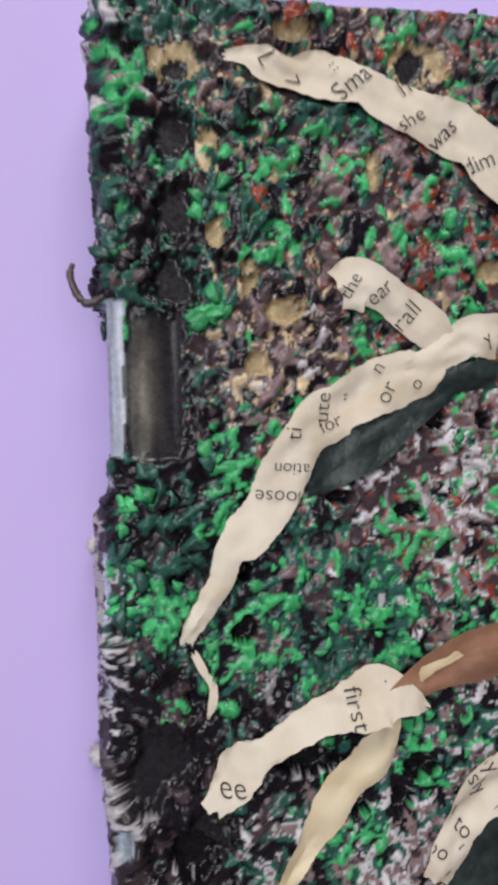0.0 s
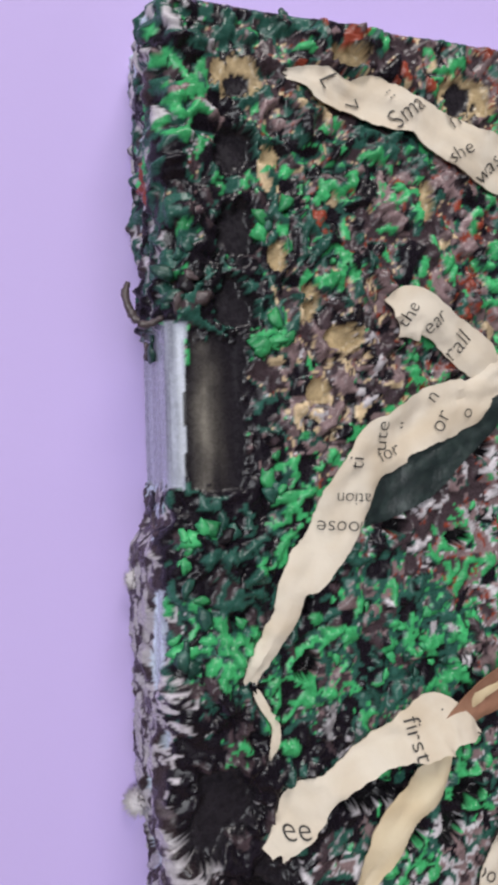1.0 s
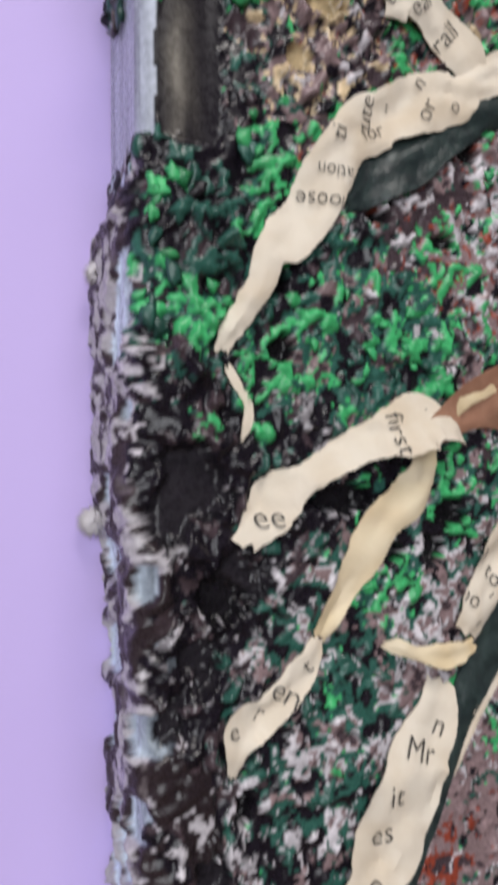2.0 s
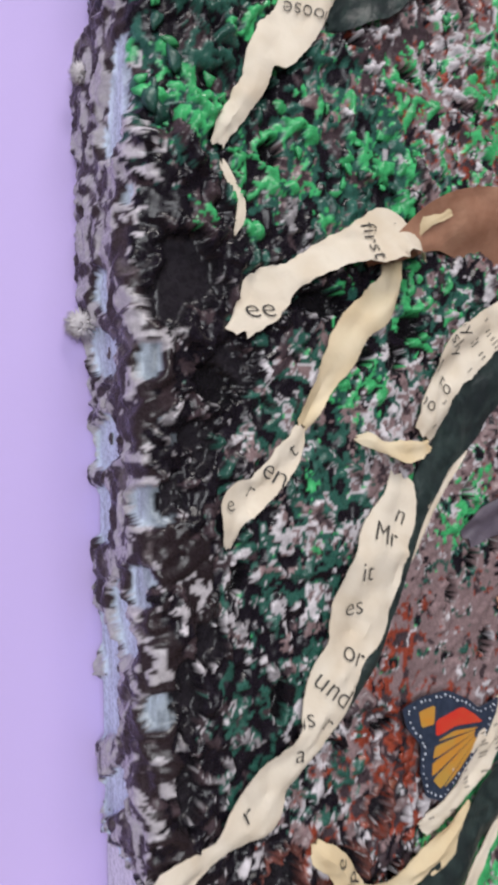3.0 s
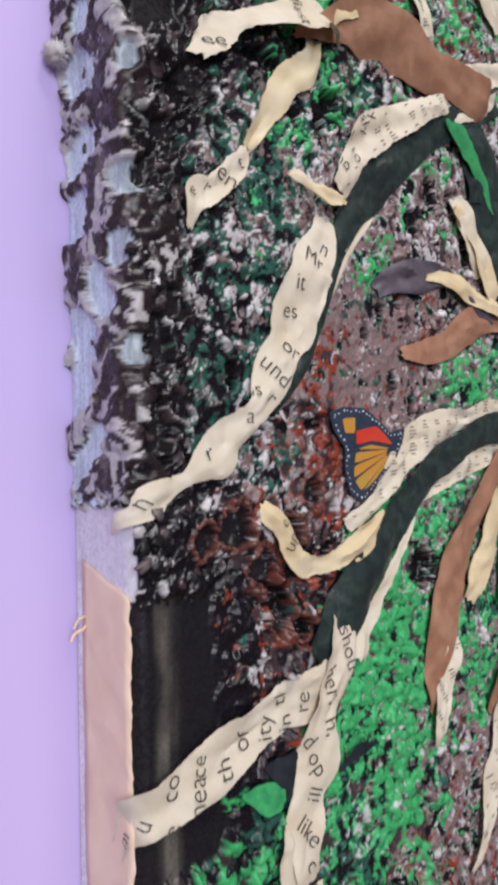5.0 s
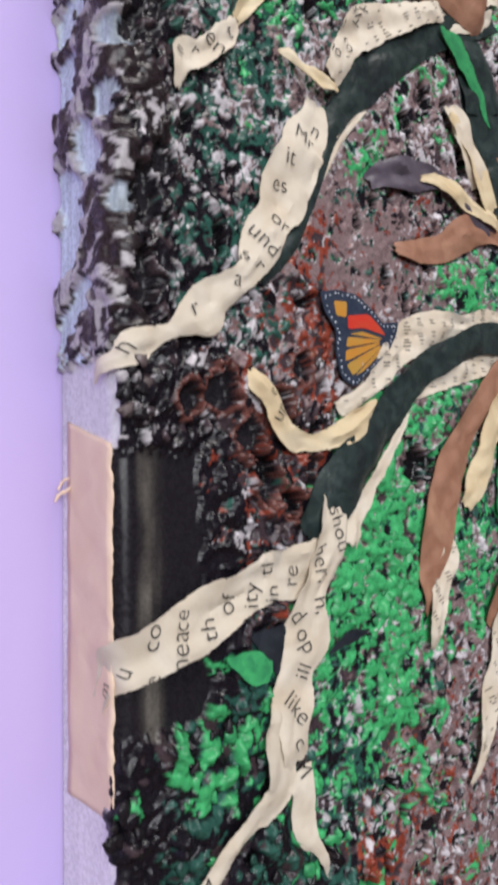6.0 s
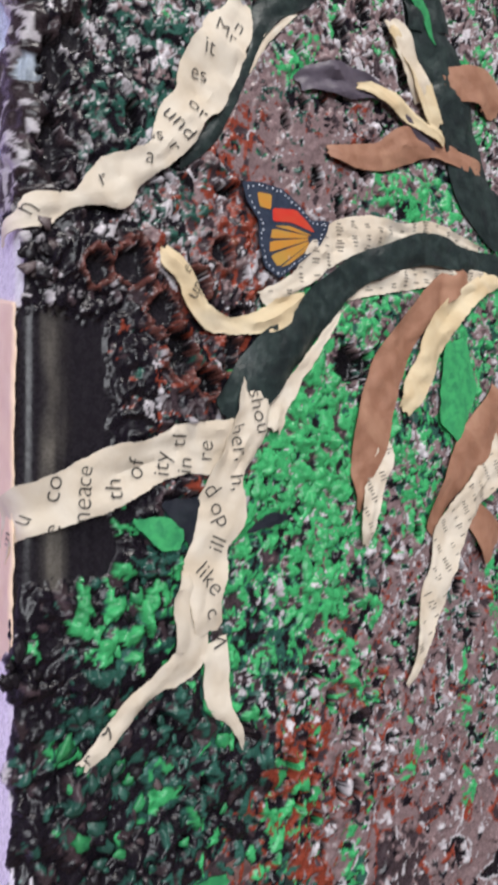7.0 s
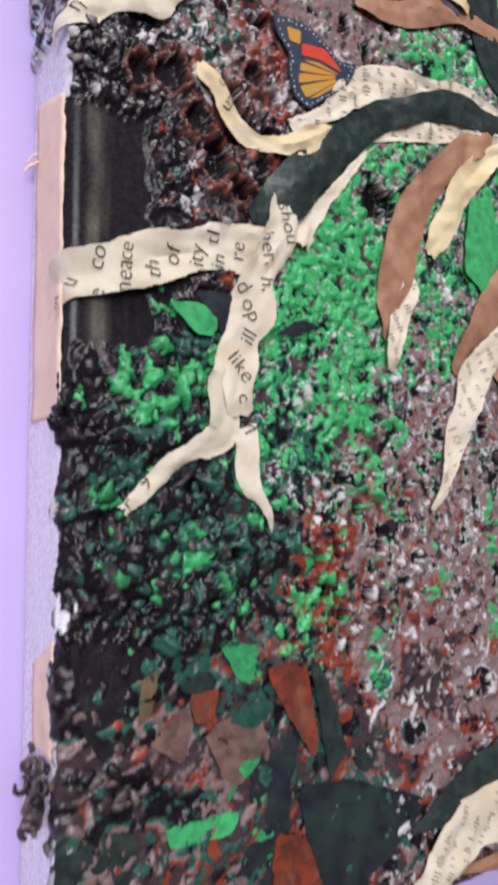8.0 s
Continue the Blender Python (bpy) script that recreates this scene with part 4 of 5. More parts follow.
# ground colour: the darker pigments of each zone, brushed in along noise
ground = W.copy()
ground[..., BG] *= 0.1
ground[..., [DG, MV, RU, BE]] *= (0.55 + 0.45 * np.clip((1.235 - Z) / 0.006, 0, 1))[..., None]
ground[..., BK] += 0.15
ground[..., DB] += 0.15
ground[..., [GW, BL]] *= np.where(XS < EDGE, 1.0, 0.2)[..., None]
cum = np.cumsum(ground / ground.sum(-1, keepdims=True), -1)
broad = np.clip((1.235 - Z) / 0.006, 0, 1)
pickn = np.clip(0.5 + 0.62 * ((1 - broad) * fbm(XS * 330, Z * 330, 41, 3) + broad * 1.3 * fbm(XS * 80 + 3, Z * 110, 43, 2)), 0, 0.999)
which = (pickn[..., None] > cum).sum(-1).clip(0, 8)
C = PIG[which]

# relief: swollen ridges, torn crests and fine drag marks
warp_x, warp_z = 0.0034 * fbm(XS * 240, Z * 240, 63), 0.0034 * fbm(XS * 240, Z * 240, 67)
A, B = XS + warp_x, Z + warp_z
crest = 1 - 2 * np.abs(fbm(A * 165, B * 165, 71, 2))
lump = fbm(A * 75, B * 75, 75, 2)
drag = 1 - 2 * np.abs(fbm(A * 430, B * 340, 79, 2))
H = SM * (0.0011 * lump * np.minimum(SZ, 1.4) ** 1.5 + 0.0009 * crest * SZ + 0.0003 * drag + 0.00006 * fbm(XS * 1500, Z * 1500, 83, 1))

# ----- dabs dragged on with a knife: each raises the sheet and lays its own pigment -----
angle = 1.2 + 1.6 * fbm(XS * 45, Z * 45, 91, 2)
n0, n1 = S.shape
count = 13000
px, pz = rs.randint(0, n0, count), rs.randint(0, n1, count)
jit = rs.uniform(size=(count, 8))
Wcum = np.cumsum(W, -1)
ragged = fbm(XS * 1300, Z * 1300, 95, 2)
clump = np.clip(0.5 + 0.75 * fbm(XS * 190, Z * 190, 97, 2), 0, 0.999)
lim = 16
for k in range(count):
    i, j = px[k], pz[k]
    sm = SM[i, j]
    if sm < 0.3 and jit[k, 0] > sm * 0.8:
        continue
    pig = int(((0.45 * jit[k, 1] + 0.55 * clump[i, j]) > Wcum[i, j]).sum())
    if pig > 8:
        continue
    if jit[k, 0] < 0.33 and pig not in (BL,):
        pig = BK if jit[k, 5] < 0.6 else DB
    size = SZ[i, j] * (0.9 + 1.5 * jit[k, 2] ** 3)
    ln, wd = size * (0.0006 + 0.0011 * jit[k, 3]), size * (0.00032 + 0.0004 * jit[k, 4])
    a = angle[i, j] + 2.2 * (jit[k, 5] - 0.5)
    r = min(lim, int(ln * 1.6 / STEP) + 1)
    sl = (slice(max(i - r, 0), min(i + r + 1, n0)), slice(max(j - r, 0), min(j + r + 1, n1)))
    dx, dz = S[sl] - S[i, j], Z[sl] - Z[i, j]
    u, v = dx * math.cos(a) + dz * math.sin(a), -dx * math.sin(a) + dz * math.cos(a)
    d = (u / ln) ** 2 + ((v + 520 * u * u * (jit[k, 6] - 0.5)) / wd) ** 2 + 0.55 * ragged[sl]
    cap = (0.00015 + 0.0006 * jit[k, 7]) * min(size, 1.8) * min(sm, 1.0)
    top = 0.7 * H[sl] + 0.3 * H[i, j] + cap * np.clip(1 - d, 0, 1) ** 0.5
    win = (d < 1) & (H[sl] - H[i, j] < 0.0007)
    H[sl] = np.where(win, np.maximum(top, H[sl]), H[sl])
    C[sl] = np.where(win[..., None], PIG[pig] * (0.7 + 0.6 * jit[k, 6]), C[sl])

# ----- lighter paint brushed dry over the crests, in blotches -----
def blur(a, r):
    for ax in (0, 1):
        c = np.cumsum(np.concatenate([np.repeat(a.take([0], ax), r + 1, ax), a, np.repeat(a.take([-1], ax), r, ax)], ax), ax)
        n = a.shape[ax]
        a = (c.take(np.arange(2 * r + 1, 2 * r + 1 + n), ax) - c.take(np.arange(n), ax)) / (2 * r + 1)
    return a


high = H - blur(H, 7)
for p, seed, reach, scale in ((MV, 121, 0.75, 170), (RU, 131, 0.85, 190), (GW, 141, 0.9, 240), (DG, 151, 0.75, 170), (BG, 161, 1.05, 120)):
    u = 0.5 * (1 + np.tanh(3.0 * fbm(A * scale, B * scale, seed, 3)))
    on = (u > 1 - reach * W[..., p]) & (high > 0.00012 - 0.00012 * (p == BG) - 0.00010 * (p == MV) - 0.0003 * (p == BG) * np.clip(W[..., BG] * 2.2 - 1, 0, 1) + 0.00018 * ragged) & (XS > EDGE - 0.004)
    tone = (0.78 + 0.4 * np.clip(0.5 + fbm(XS * 700, Z * 700, seed + 5, 2), 0, 1))[..., None]
    C = np.where(on[..., None], PIG[p] * tone, C)

# grey scratches on the black, with glints painted as pale grey on the crests
scratch_glint = (drag > 0.82 + 0.2 * ragged) & (fbm(XS * 120, Z * 120, 165, 2) > 0.0) & (high > 0.00008) & (W[..., BK] + W[..., DB] > 0.35) & (SM > 0.5) & (Z > 1.345) & (Z < 1.465)
C = np.where(scratch_glint[..., None], PIG[GW] * (0.3 + 0.4 * np.clip(0.5 + ragged, 0, 1))[..., None], C)

# ----- the side: blue-white scraped patches between dark torn ridges -----
f = np.clip((EDGE + (0.0070 + 0.007 * fbm(XS * 130, Z * 130, 171)) * np.clip((1.455 - Z) / 0.03, 0.05, 1) - XS) / 0.003, 0, 1) * np.clip((1.494 - Z) / 0.004, 0, 1) * np.clip((Z - 1.359 - 0.003 * ragged) / 0.003, 0, 1)
bare = np.full(S.shape, 9.0)
for x, z, rx, rz, lean in [(-4.2, 1476.0, 4.6, 8.0, 25.0), (-0.2, 1461.0, 2.9, 2.1, 1.0), (-11.6, 1448.7, 3.4, 3.3, 39.0), (-14.7, 1439.3, 5.8, 4.4, 15.0), (-0.3, 1437.4, 1.4, 2.9, 6.0), (-15.0, 1425.1, 6.7, 3.7, -17.0), (2.1, 1426.9, 2.0, 3.0, 1.0), (-18.1, 1413.0, 6.5, 4.5, -10.0), (-0.9, 1415.8, 3.2, 2.8, 1.0), (-3.1, 1404.3, 2.8, 3.1, -16.0), (-8.7, 1397.7, 3.3, 6.3, -38.0), (-16.1, 1390.4, 4.4, 7.6, -45.0), (0.1, 1385.7, 2.2, 2.5, 2.0), (-18.5, 1380.2, 7.6, 4.5, -24.0), (-14.7, 1367.7, 8.2, 2.9, -37.0)]:
    dx, dz = XS - x / 1000, Z - z / 1000
    a = radians(lean)
    u, v = dx * math.cos(a) - dz * math.sin(a), dx * math.sin(a) + dz * math.cos(a)
    bare = np.minimum(bare, np.abs(u / (rx / 1000)) ** 2.4 + np.abs(v / (rz / 1000)) ** 2.4)
ridge = np.clip((bare - 0.9 + 0.75 * fbm(A * 300, B * 300, 175, 3)) * 1.6, 0, 1)
worm = np.clip(0.5 + 0.5 * (1 - 3 * np.abs(fbm(A * 230, B * 300, 178, 2))), 0, 1)
H = H * (1 - f) + f * (0.0002 + 0.0013 * np.clip((Z - 1.43) / 0.02, 0, 1) * np.clip((XS - EDGE + 0.014) / 0.004, 0, 1) + 0.0018 * np.clip((Z - 1.435) / 0.015, 0, 1) * np.clip((EDGE - 0.009 - XS) / 0.006, 0, 1) + 0.0017 * ridge * (0.35 + 0.75 * worm) + 0.0003 * drag * ridge + 0.00006 * fbm(XS * 900, Z * 200, 179))
scr = np.clip(0.5 + 0.9 * fbm(XS * 1300, Z * 170, 181, 2), 0, 1)[..., None]
front = np.clip((XS - EDGE + 0.004) / 0.008, 0, 1)
pale = (np.array([0.60, 0.70, 0.82]) * (1.05 - 0.35 * scr) + 0.04) * (1 - 0.85 * front[..., None] * np.clip(0.35 + 1.1 * scr, 0, 1))
knob = np.where((fbm(A * 420, B * 420, 183, 2) > 0.0 + 0.4 * front)[..., None], PIG[GW] * 0.85, PIG[DB] * 0.8 * (1 - 0.5 * front)[..., None])
mid = fbm(A * 300 + 7, B * 300, 185, 2)
knob = np.where(((mid > 0.1) & (worm < 0.55))[..., None] & (front < 0.6)[..., None], np.array([0.115, 0.095, 0.10]), knob)
side_c = np.where((ridge > 0.3)[..., None], knob, pale)
C = np.where((f > 0.5 + 0.2 * ragged)[..., None], side_c, C)

# smooth white band, bare white lower side with a dry-brushed dark border
for z0, z1, x1, base in ((1.500, 1.526, EDGE + 0.0027, (0.54, 0.58, 0.68)), (1.342, 1.3585, EDGE + 0.0005, (0.74, 0.72, 0.80)), (BOTTOM, 1.345, EDGE - 0.0006, (0.84, 0.80, 0.88))):
    edge_x = x1 + 0.0008 * (np.clip((1.262 - Z) / 0.006, 0, 1) - 2.2 * np.clip((1.240 - Z) / 0.004, 0, 1)) + (0.0008 + 0.0026 * (Z < 1.283)) * fbm(Z * 110 + 9, XS * 700, 191, 3)
    on = (Z > z0 + 0.0015 * ragged) & (Z < z1 + 0.0015 * ragged) & (XS < edge_x)
    lined = np.clip(0.5 + 0.9 * fbm(XS * 1100, Z * 45, 192, 2), 0, 1)[..., None]
    C = np.where(on[..., None], np.array(base) * (0.9 + 0.1 * scr) * ((0.45 + 0.5 * lined) if z0 == 1.5 else 1.0), C)
    H = np.where(on, 0.00005 * fbm(XS * 600, Z * 150, 193), H)
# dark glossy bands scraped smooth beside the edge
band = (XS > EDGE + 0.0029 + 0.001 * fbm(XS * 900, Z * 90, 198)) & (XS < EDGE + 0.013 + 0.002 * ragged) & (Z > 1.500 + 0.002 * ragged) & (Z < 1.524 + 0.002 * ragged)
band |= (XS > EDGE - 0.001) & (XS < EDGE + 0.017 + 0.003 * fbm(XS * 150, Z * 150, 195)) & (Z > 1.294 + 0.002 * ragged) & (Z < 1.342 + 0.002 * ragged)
# brushed grey-brown streak, with the rounded band's highlight put into its colour
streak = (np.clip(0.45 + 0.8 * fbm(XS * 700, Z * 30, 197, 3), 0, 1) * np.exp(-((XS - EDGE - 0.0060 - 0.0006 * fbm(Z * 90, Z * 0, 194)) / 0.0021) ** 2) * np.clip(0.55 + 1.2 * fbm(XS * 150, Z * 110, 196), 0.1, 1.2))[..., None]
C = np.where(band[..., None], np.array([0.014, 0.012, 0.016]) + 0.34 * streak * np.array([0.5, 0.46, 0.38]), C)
H = np.where(band, 0.0001 * fbm(XS * 700, Z * 50, 199) - 0.0005 * np.clip((XS - EDGE - 0.003) / 0.003, 0, 1) + 0.0005 * np.exp(-((XS - EDGE - 0.006) / 0.002) ** 2), H)

# ----- pits pressed through the paint, floors coloured near-black, slate or bare beige -----
def pits(depth, tint, spots, rim=None):
    for x, z, rx, rz in spots:
        x, z, rx, rz = x / 1000, z / 1000, rx / 1000, rz / 1000
        near = (np.abs(ss + EDGE + R - x) < rx * 2).nonzero()[0], (np.abs(zz - z) < rz * 2).nonzero()[0]
        if not len(near[0]) or not len(near[1]):
            continue
        sl = (slice(near[0][0], near[0][-1] + 1), slice(near[1][0], near[1][-1] + 1))
        d = ((XS[sl] - x) / rx) ** 2 + ((Z[sl] - z) / rz) ** 2 + 0.7 * ragged[sl] + 0.9 * fbm(XS[sl] * 330, Z[sl] * 330, 99)
        if rim:
            wall = np.exp(-((d - 1.7) / 0.55) ** 2)
            H[sl] += 0.0010 * wall * (0.8 + 0.5 * crest[sl])
            C[sl] = np.where((wall > 0.45 + 0.4 * ragged[sl])[..., None], np.array(rim) * (0.7 + 0.8 * np.clip(0.5 + ragged[sl], 0, 1))[..., None], C[sl])
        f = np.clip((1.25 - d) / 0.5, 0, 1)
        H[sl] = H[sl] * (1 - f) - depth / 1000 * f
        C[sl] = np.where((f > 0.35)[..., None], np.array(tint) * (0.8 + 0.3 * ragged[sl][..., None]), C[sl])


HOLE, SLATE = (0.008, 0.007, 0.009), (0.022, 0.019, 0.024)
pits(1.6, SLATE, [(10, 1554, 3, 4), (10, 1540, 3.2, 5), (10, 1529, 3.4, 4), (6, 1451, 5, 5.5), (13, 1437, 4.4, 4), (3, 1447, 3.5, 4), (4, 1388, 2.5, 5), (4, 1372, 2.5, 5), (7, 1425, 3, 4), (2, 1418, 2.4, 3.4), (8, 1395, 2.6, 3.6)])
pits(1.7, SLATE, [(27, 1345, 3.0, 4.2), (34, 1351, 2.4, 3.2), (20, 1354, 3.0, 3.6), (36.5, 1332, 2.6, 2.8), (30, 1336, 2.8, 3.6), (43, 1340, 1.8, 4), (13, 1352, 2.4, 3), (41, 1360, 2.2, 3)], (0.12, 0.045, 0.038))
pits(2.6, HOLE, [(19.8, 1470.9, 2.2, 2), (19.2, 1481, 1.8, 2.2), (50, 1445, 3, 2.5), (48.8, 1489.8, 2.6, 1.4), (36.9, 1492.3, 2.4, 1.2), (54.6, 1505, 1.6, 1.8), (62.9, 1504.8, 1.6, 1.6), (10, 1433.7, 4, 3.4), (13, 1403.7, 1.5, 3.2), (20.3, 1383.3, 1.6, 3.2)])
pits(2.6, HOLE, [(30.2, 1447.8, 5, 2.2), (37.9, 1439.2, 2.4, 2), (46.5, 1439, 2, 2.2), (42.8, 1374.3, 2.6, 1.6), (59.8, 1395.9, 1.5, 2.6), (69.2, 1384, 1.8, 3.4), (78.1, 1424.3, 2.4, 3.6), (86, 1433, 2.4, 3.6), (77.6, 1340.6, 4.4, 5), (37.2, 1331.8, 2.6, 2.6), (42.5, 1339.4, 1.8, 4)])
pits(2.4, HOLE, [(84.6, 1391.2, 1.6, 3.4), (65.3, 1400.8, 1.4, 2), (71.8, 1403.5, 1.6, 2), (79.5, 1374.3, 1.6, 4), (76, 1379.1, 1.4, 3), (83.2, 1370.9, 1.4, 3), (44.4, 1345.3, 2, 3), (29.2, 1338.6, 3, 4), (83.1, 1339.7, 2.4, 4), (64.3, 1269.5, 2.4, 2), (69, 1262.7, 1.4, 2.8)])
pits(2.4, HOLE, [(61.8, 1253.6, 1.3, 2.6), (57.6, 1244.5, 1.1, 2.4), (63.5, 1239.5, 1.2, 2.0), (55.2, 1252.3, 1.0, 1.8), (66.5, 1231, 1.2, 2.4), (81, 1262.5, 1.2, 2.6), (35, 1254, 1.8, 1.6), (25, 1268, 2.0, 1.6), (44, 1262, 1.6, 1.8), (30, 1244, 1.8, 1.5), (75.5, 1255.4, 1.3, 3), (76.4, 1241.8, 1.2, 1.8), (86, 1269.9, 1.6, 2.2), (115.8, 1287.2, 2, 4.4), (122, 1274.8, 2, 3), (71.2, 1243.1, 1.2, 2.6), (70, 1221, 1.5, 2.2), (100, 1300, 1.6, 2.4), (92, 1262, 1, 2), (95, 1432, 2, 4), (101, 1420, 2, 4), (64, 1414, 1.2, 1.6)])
BARE = (0.50, 0.38, 0.22)
pits(0.2, BARE, [(10.3, 1565, 4.2, 3.6), (52.4, 1567.2, 5, 3.8), (30.2, 1570.3, 3.6, 1.6), (16, 1553, 1.6, 1.6), (28, 1524, 3.4, 2.2), (44, 1548, 1.4, 3), (23, 1515, 2, 2), (22, 1530, 1.6, 3), (16.5, 1537, 1.6, 2.4), (66, 1531, 3.4, 2)])
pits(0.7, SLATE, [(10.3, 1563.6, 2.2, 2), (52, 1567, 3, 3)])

# ----- the paint lies flat under the glued strips -----
for x, z, r, h in covered:
    i, j = int((x - EDGE - R - S0) / STEP), int((z - BOTTOM) / STEP)
    r = int(r * 0.92 / STEP)
    if 0 <= i < n0 and 0 <= j < n1:
        sl = (slice(max(i - r, 0), i + r + 1), slice(max(j - r, 0), j + r + 1))
        H[sl] = np.minimum(H[sl], max(h - 0.0014, 0.0) * 0.6)

# fade to the canvas at the borders
fade = np.minimum(1, np.minimum(Z - BOTTOM, TOP - Z) / 0.0016)
H = H * fade - 0.0012 * (1 - fade) ** 2
theta = np.clip(-S / R, 0, math.pi / 2)
nx, ny = -np.sin(theta), -np.cos(theta)
X0 = np.where(S > 0, EDGE + R + S, EDGE + R - R * np.sin(theta))
Y0 = np.where(S > 0, 0.0, np.where(S < -ARC, R + (-S - ARC), R - R * np.cos(theta)))
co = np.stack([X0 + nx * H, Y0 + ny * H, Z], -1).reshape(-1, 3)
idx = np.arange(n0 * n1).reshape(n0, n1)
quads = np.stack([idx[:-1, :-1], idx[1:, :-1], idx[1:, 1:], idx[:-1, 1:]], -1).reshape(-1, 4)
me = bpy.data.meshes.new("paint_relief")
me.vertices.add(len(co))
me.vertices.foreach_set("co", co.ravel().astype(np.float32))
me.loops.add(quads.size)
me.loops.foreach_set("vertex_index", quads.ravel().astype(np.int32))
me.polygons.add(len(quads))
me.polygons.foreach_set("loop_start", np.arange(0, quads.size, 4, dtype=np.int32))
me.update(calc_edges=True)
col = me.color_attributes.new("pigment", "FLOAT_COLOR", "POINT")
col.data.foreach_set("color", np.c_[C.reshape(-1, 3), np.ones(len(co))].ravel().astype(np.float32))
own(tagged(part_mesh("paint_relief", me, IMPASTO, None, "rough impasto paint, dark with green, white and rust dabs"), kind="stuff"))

# ----- chunky dabs and blobs that stand free of the sheet -----
def dab_mesh(name, seed, flat, mat):
    r = np.random.RandomState(seed)
    bm = bmesh.new()
    bmesh.ops.create_icosphere(bm, subdivisions=2, radius=1.0)
    off = r.uniform(0, 50, 3)
    for v in bm.verts:
        n = noise.noise(v.co * 1.2 + Vector(off)) * 0.8 + noise.noise(v.co * 2.9 + Vector(off)) * 0.45
        v.co *= 1 + n
        v.co.y *= flat
    me = bpy.data.meshes.new(name)
    bm.to_mesh(me)
    bm.free()
    me.materials.append(mat)
    me.polygons.foreach_set("use_smooth", np.ones(len(me.polygons), dtype=bool))
    return me


dabs = {m.name: [dab_mesh("paint_dab", 300 + k, 0.34, m) for k in range(6)] for m in (GREEN, TEAL, BLACK, UMBER, RUST)}
def dab(x, y, z, r, mat, yaw=0.0):
    ob = new("paint_dab", rnd.choice(dabs[mat.name]))
    e = Euler((rnd.uniform(-0.3, 0.3), rnd.uniform(0, 6.28), yaw + rnd.uniform(-0.3, 0.3)))
    ob.matrix_basis = Matrix.LocRotScale((x / 1000, y / 1000, z / 1000), e, Vector((r, r, r * rnd.uniform(0.5, 0.8))) / 1000)
    ob.parent = art
    ob.matrix_parent_inverse = INV


rnd = random.Random(21)
def patch(n, x, z, rx, rz, r, mats, y=-0.9, yaw=0.0, spread=0.3):
    for _ in range(n):
        a, d = rnd.uniform(0, 6.28), math.sqrt(rnd.random())
        dab(x + rx * d * math.cos(a), y + rnd.uniform(-spread, spread), z + rz * d * math.sin(a), r * rnd.uniform(0.6, 1.25), rnd.choice(mats), yaw)


patch(22, 4, 1489, 6, 6, 1.5, [GREEN, GREEN, TEAL, BLACK], -1.0, 0, 0.7)
patch(22, 4, 1475, 6, 7, 1.5, [TEAL, TEAL, GREEN, BLACK], -0.9, 0, 0.7)
patch(10, 16, 1523, 4, 4, 1.4, [GREEN], -1.2)
patch(6, 15, 1543, 4, 4, 1.5, [GREEN, TEAL], -1.2)
patch(5, 15, 1501, 2, 4, 1.5, [GREEN, TEAL], -1.2)
patch(12, 3, 1533, 5, 5, 1.5, [TEAL, BLACK, UMBER], -0.8, 0, 0.7)
patch(16, 20, 1287, 8, 9, 1.5, [GREEN, GREEN, TEAL, BLACK], -1.2, 0, 0.5)
patch(18, 14, 1256, 8, 14, 1.5, [TEAL, GREEN, BLACK], -1.1, 0, 0.5)
patch(16, 12, 1262, 7, 14, 1.9, [TEAL, TEAL, GREEN], -1.3, 0, 0.5)
patch(10, 34, 1266, 9, 7, 1.7, [TEAL, GREEN], -1.2, 0, 0.4)
patch(24, 26, 1250, 14, 14, 1.2, [TEAL, GREEN, BLACK, UMBER], -0.9)
patch(26, 66, 1306, 11, 20, 1.3, [GREEN], -0.7)
patch(14, 60, 1490, 12, 12, 0.9, [GREEN], -0.9)
patch(20, 36, 1473, 14, 8, 0.9, [GREEN, TEAL], -0.9)
patch(14, 4, 1352, 6, 6, 1.5, [BLACK, UMBER, BLACK], -1.2, 0, 0.8)
patch(12, -1, 1281, 3, 5, 1.5, [BLACK], -0.6, 0.5, 0.6)
patch(16, 8, 1214, 14, 4, 1.4, [UMBER, BLACK], -1.4)
patch(14, 60, 1246, 4, 10, 1.0, [RUST], -0.9, 0, 0.3)
patch(8, 46, 1367, 4, 5, 1.0, [RUST], -0.9, 0, 0.3)
# lumps that hang over the side
for z0, z1, n, r, mats in ((1521, 1541, 16, 1.7, [TEAL, UMBER, BLACK]), (1486, 1502, 8, 1.5, [UMBER, BLACK, TEAL]), (1364, 1486, 14, 1.0, [UMBER]), (1204, 1219, 14, 1.8, [UMBER, BLACK])):
    for _ in range(n):
        y = rnd.uniform(2.5, 15)
        dab(EDGE * 1000 - rnd.uniform(0.1, 0.9), y, rnd.uniform(z0, z1), r * rnd.uniform(0.6, 1.2), rnd.choice(mats), 1.57)
patch(16, 40, TOP * 1000 - 0.8, 40, 0.6, 1.3, [TEAL, BLACK, GREEN, UMBER], 1.5, 0, 1.5)


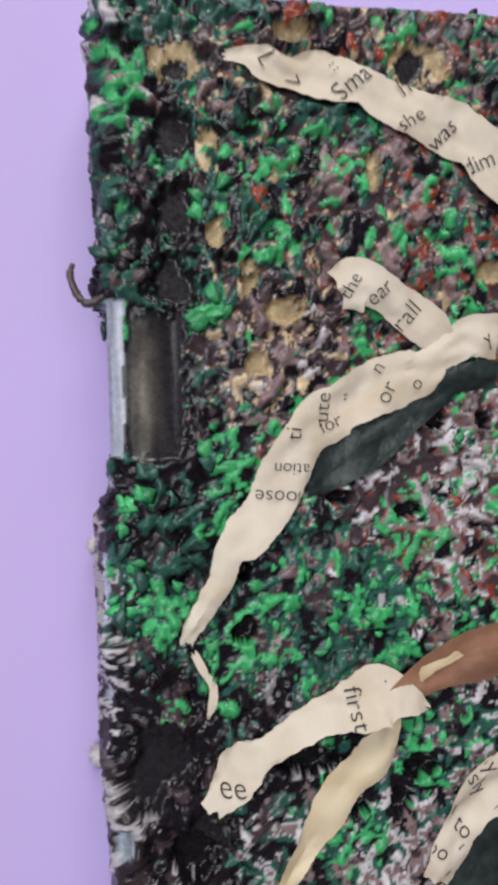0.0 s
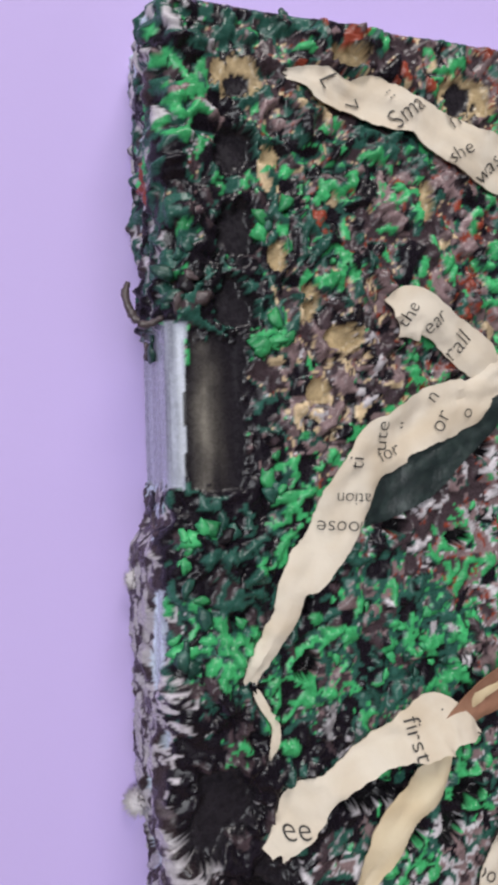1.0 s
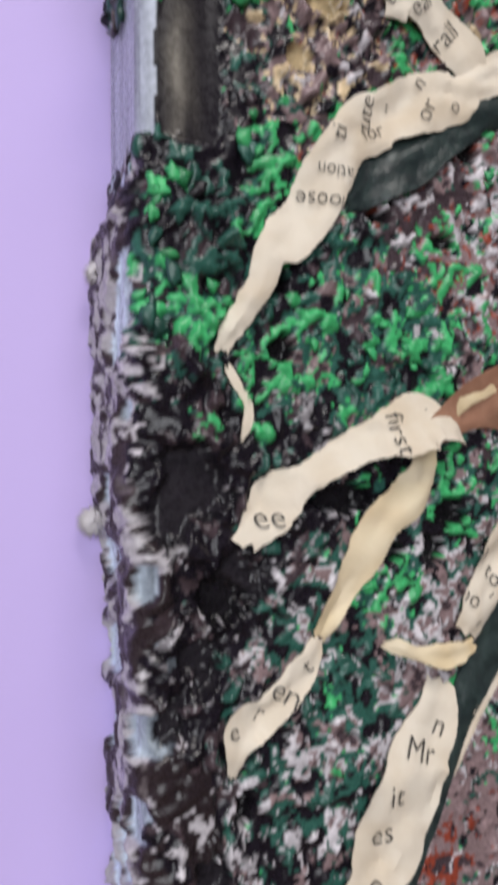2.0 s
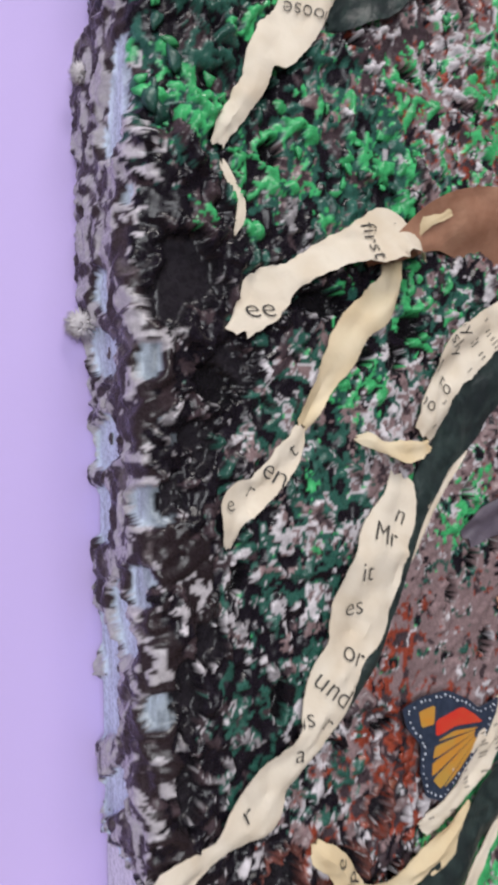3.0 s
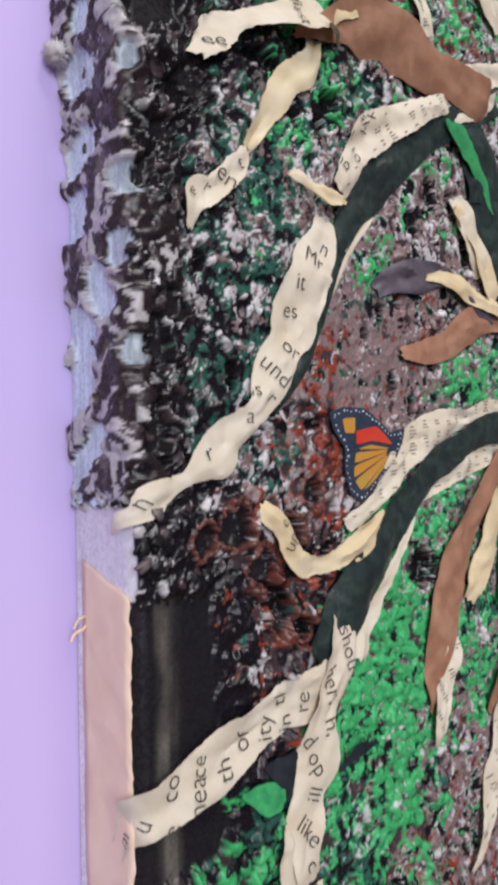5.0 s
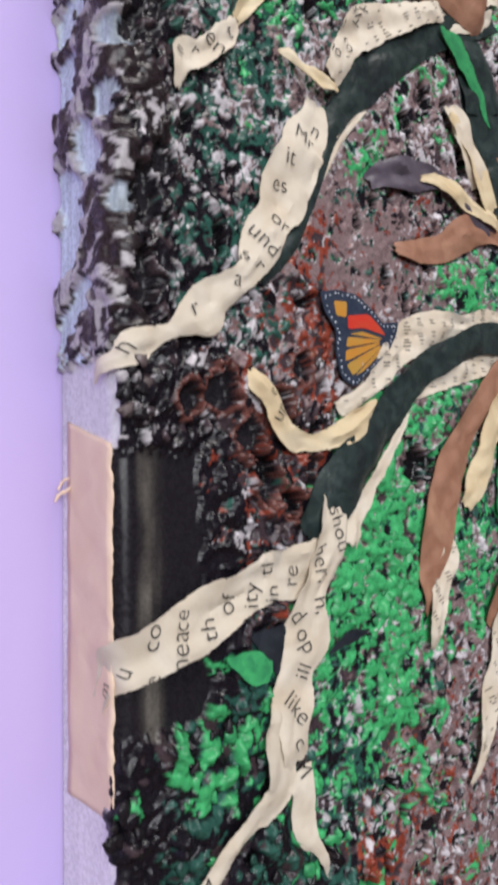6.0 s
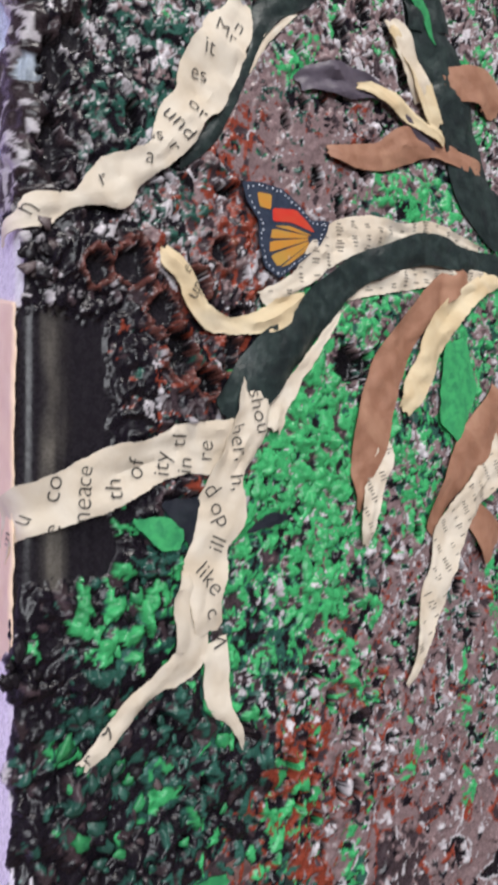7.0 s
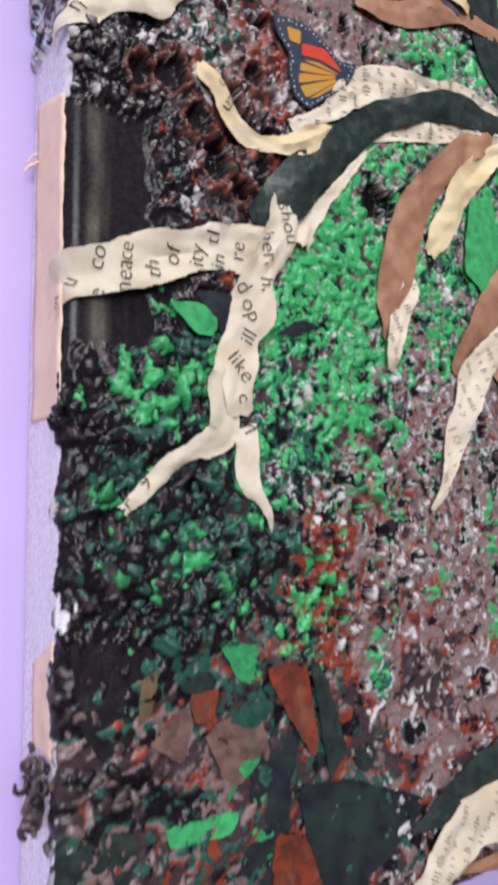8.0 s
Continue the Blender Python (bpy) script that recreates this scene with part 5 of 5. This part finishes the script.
def curl(name, mat, label, pts, r):
    """A bent thread of dried paint or fibre along points in mm."""
    p = [Vector(q) / 1000 for q in pts]
    ext = [2 * p[0] - p[1], *p, 2 * p[-1] - p[-2]]
    line = []
    for i in range(1, len(ext) - 2):
        a, b, c, d = ext[i - 1:i + 3]
        for k in range(6):
            u = k / 6
            line.append(0.5 * (2 * b + (c - a) * u + (2 * a - 5 * b + 4 * c - d) * u * u + (3 * b - a - 3 * c + d) * u ** 3))
    line.append(p[-1])
    bm = bmesh.new()
    rings = []
    for i, q in enumerate(line):
        t = (line[min(i + 1, len(line) - 1)] - line[max(i - 1, 0)]).normalized()
        s = t.orthogonal().normalized()
        b = t.cross(s)
        f = r / 1000 * (0.55 + 0.45 * math.sin(math.pi * (i + 1) / (len(line) + 1))) * rnd.uniform(0.75, 1.2)
        rings.append([bm.verts.new(q + f * (s * math.cos(k * 1.047) + b * math.sin(k * 1.047))) for k in range(6)])
    for a, b in zip(rings, rings[1:]):
        for k in range(6):
            bm.faces.new((a[k], a[(k + 1) % 6], b[(k + 1) % 6], b[k]))
    bm.faces.new(rings[0])
    bm.faces.new(rings[-1][::-1])
    bmesh.ops.recalc_face_normals(bm, faces=bm.faces[:])
    return own(part(name, bm, mat, None, label))


curl("paint_curl", UMBER, "dark curled thread of dried paint", [(-1.5, 2, 1527), (-4.5, 2.5, 1525.8), (-6.2, 3, 1527.5), (-7.2, 3, 1530.5), (-6.7, 3, 1532.5)], 0.75)
curl("paper_flake", PINK, "small curled flake of pinkish paper", [(-1.4, 17, 1336.5), (-2.4, 17.5, 1335.6), (-3.6, 18, 1334.9), (-4.4, 18, 1333.6)], 0.4)
curl("paper_flake", PINK, "small curled flake of pinkish paper", [(-1.6, 17.5, 1338), (-2.8, 18, 1337.4), (-3.8, 18, 1335.8)], 0.3)

def tuft(x, y, z, r, n, seed):
    q = random.Random(seed)
    bm = bmesh.new()
    for _ in range(n):
        d = Vector((q.gauss(-0.5, 0.7), q.gauss(0, 0.7), q.gauss(0, 0.6))).normalized()
        a = Vector((x, y, z)) / 1000 + d * r * 0.0002
        b = a + d * r / 1000 * q.uniform(0.6, 1.1)
        s = d.orthogonal().normalized() * r * 0.00009
        t = d.cross(s)
        v = [bm.verts.new(a + s), bm.verts.new(a - 0.5 * s + t), bm.verts.new(a - 0.5 * s - t), bm.verts.new(b)]
        for f in ((0, 1, 3), (1, 2, 3), (2, 0, 3), (0, 2, 1)):
            bm.faces.new([v[k] for k in f])
    return own(part("fibre_tuft", bm, FLUFF, None, "small tuft of white fibres at the canvas edge"))


tuft(-5.0, 18.5, 1444.5, 2.7, 460, 1)
tuft(-4.8, 16.5, 1484, 2.0, 300, 2)

# ----- paper folded round the lower side -----
def side_paper(label, z0, z1, y0, y1, top_slope, seed):
    """A sheet glued to the side of the canvas, its front border ragged."""
    bm = bmesh.new()
    m, k = 60, 9
    grid = []
    for a in range(m + 1):
        z = z0 + (z1 - z0) * a / m
        jag = 0.7 * float(fbm(np.array([z * 1.1]), np.array([0.5]), seed)[0])
        row = []
        for b in range(k + 1):
            f = b / k
            y = y0 + (y1 - y0) * f
            y = y + (1 - f) * jag
            h = 0.35 + 0.3 * float(fbm(np.array([z * 0.16]), np.array([y * 0.3]), seed + 2)[0])
            row.append(bm.verts.new(((EDGE * 1000 - h) / 1000, y / 1000, (z + top_slope * (f - 0.5) * a / m) / 1000)))
        grid.append(row)
    for a in range(m):
        for b in range(k):
            bm.faces.new((grid[a][b], grid[a][b + 1], grid[a + 1][b + 1], grid[a + 1][b]))
    ret = bmesh.ops.extrude_face_region(bm, geom=bm.faces[:])
    for v in ret["geom"]:
        if isinstance(v, bmesh.types.BMVert):
            v.co.x += 0.0003
    bmesh.ops.recalc_face_normals(bm, faces=bm.faces[:])
    return own(part("folded_paper", bm, PINK, None, label))


side_paper("pinkish beige paper folded over the canvas side", 1281, 1346, 1.3, 18.4, 5.0, 5)
side_paper("pinkish beige paper patch on the canvas side", 1219, 1237, 3.0, 14.0, -6.0, 8)

q = random.Random(15)
for k in range(12):
    x, y, z = -3 + q.uniform(-1.5, 1), q.uniform(1, 12), q.uniform(1205, 1219)
    a, r = q.uniform(0, 6.28), q.uniform(1.0, 1.8)
    curl("paint_curl", UMBER, "dark brown curled paint", [(x + r * (math.cos(a + t) - 1) * (1 - 0.1 * t), y + 0.5 * t, z + r * math.sin(a + t)) for t in (0, 1, 2, 3, 4, 5)], q.uniform(0.5, 0.8))
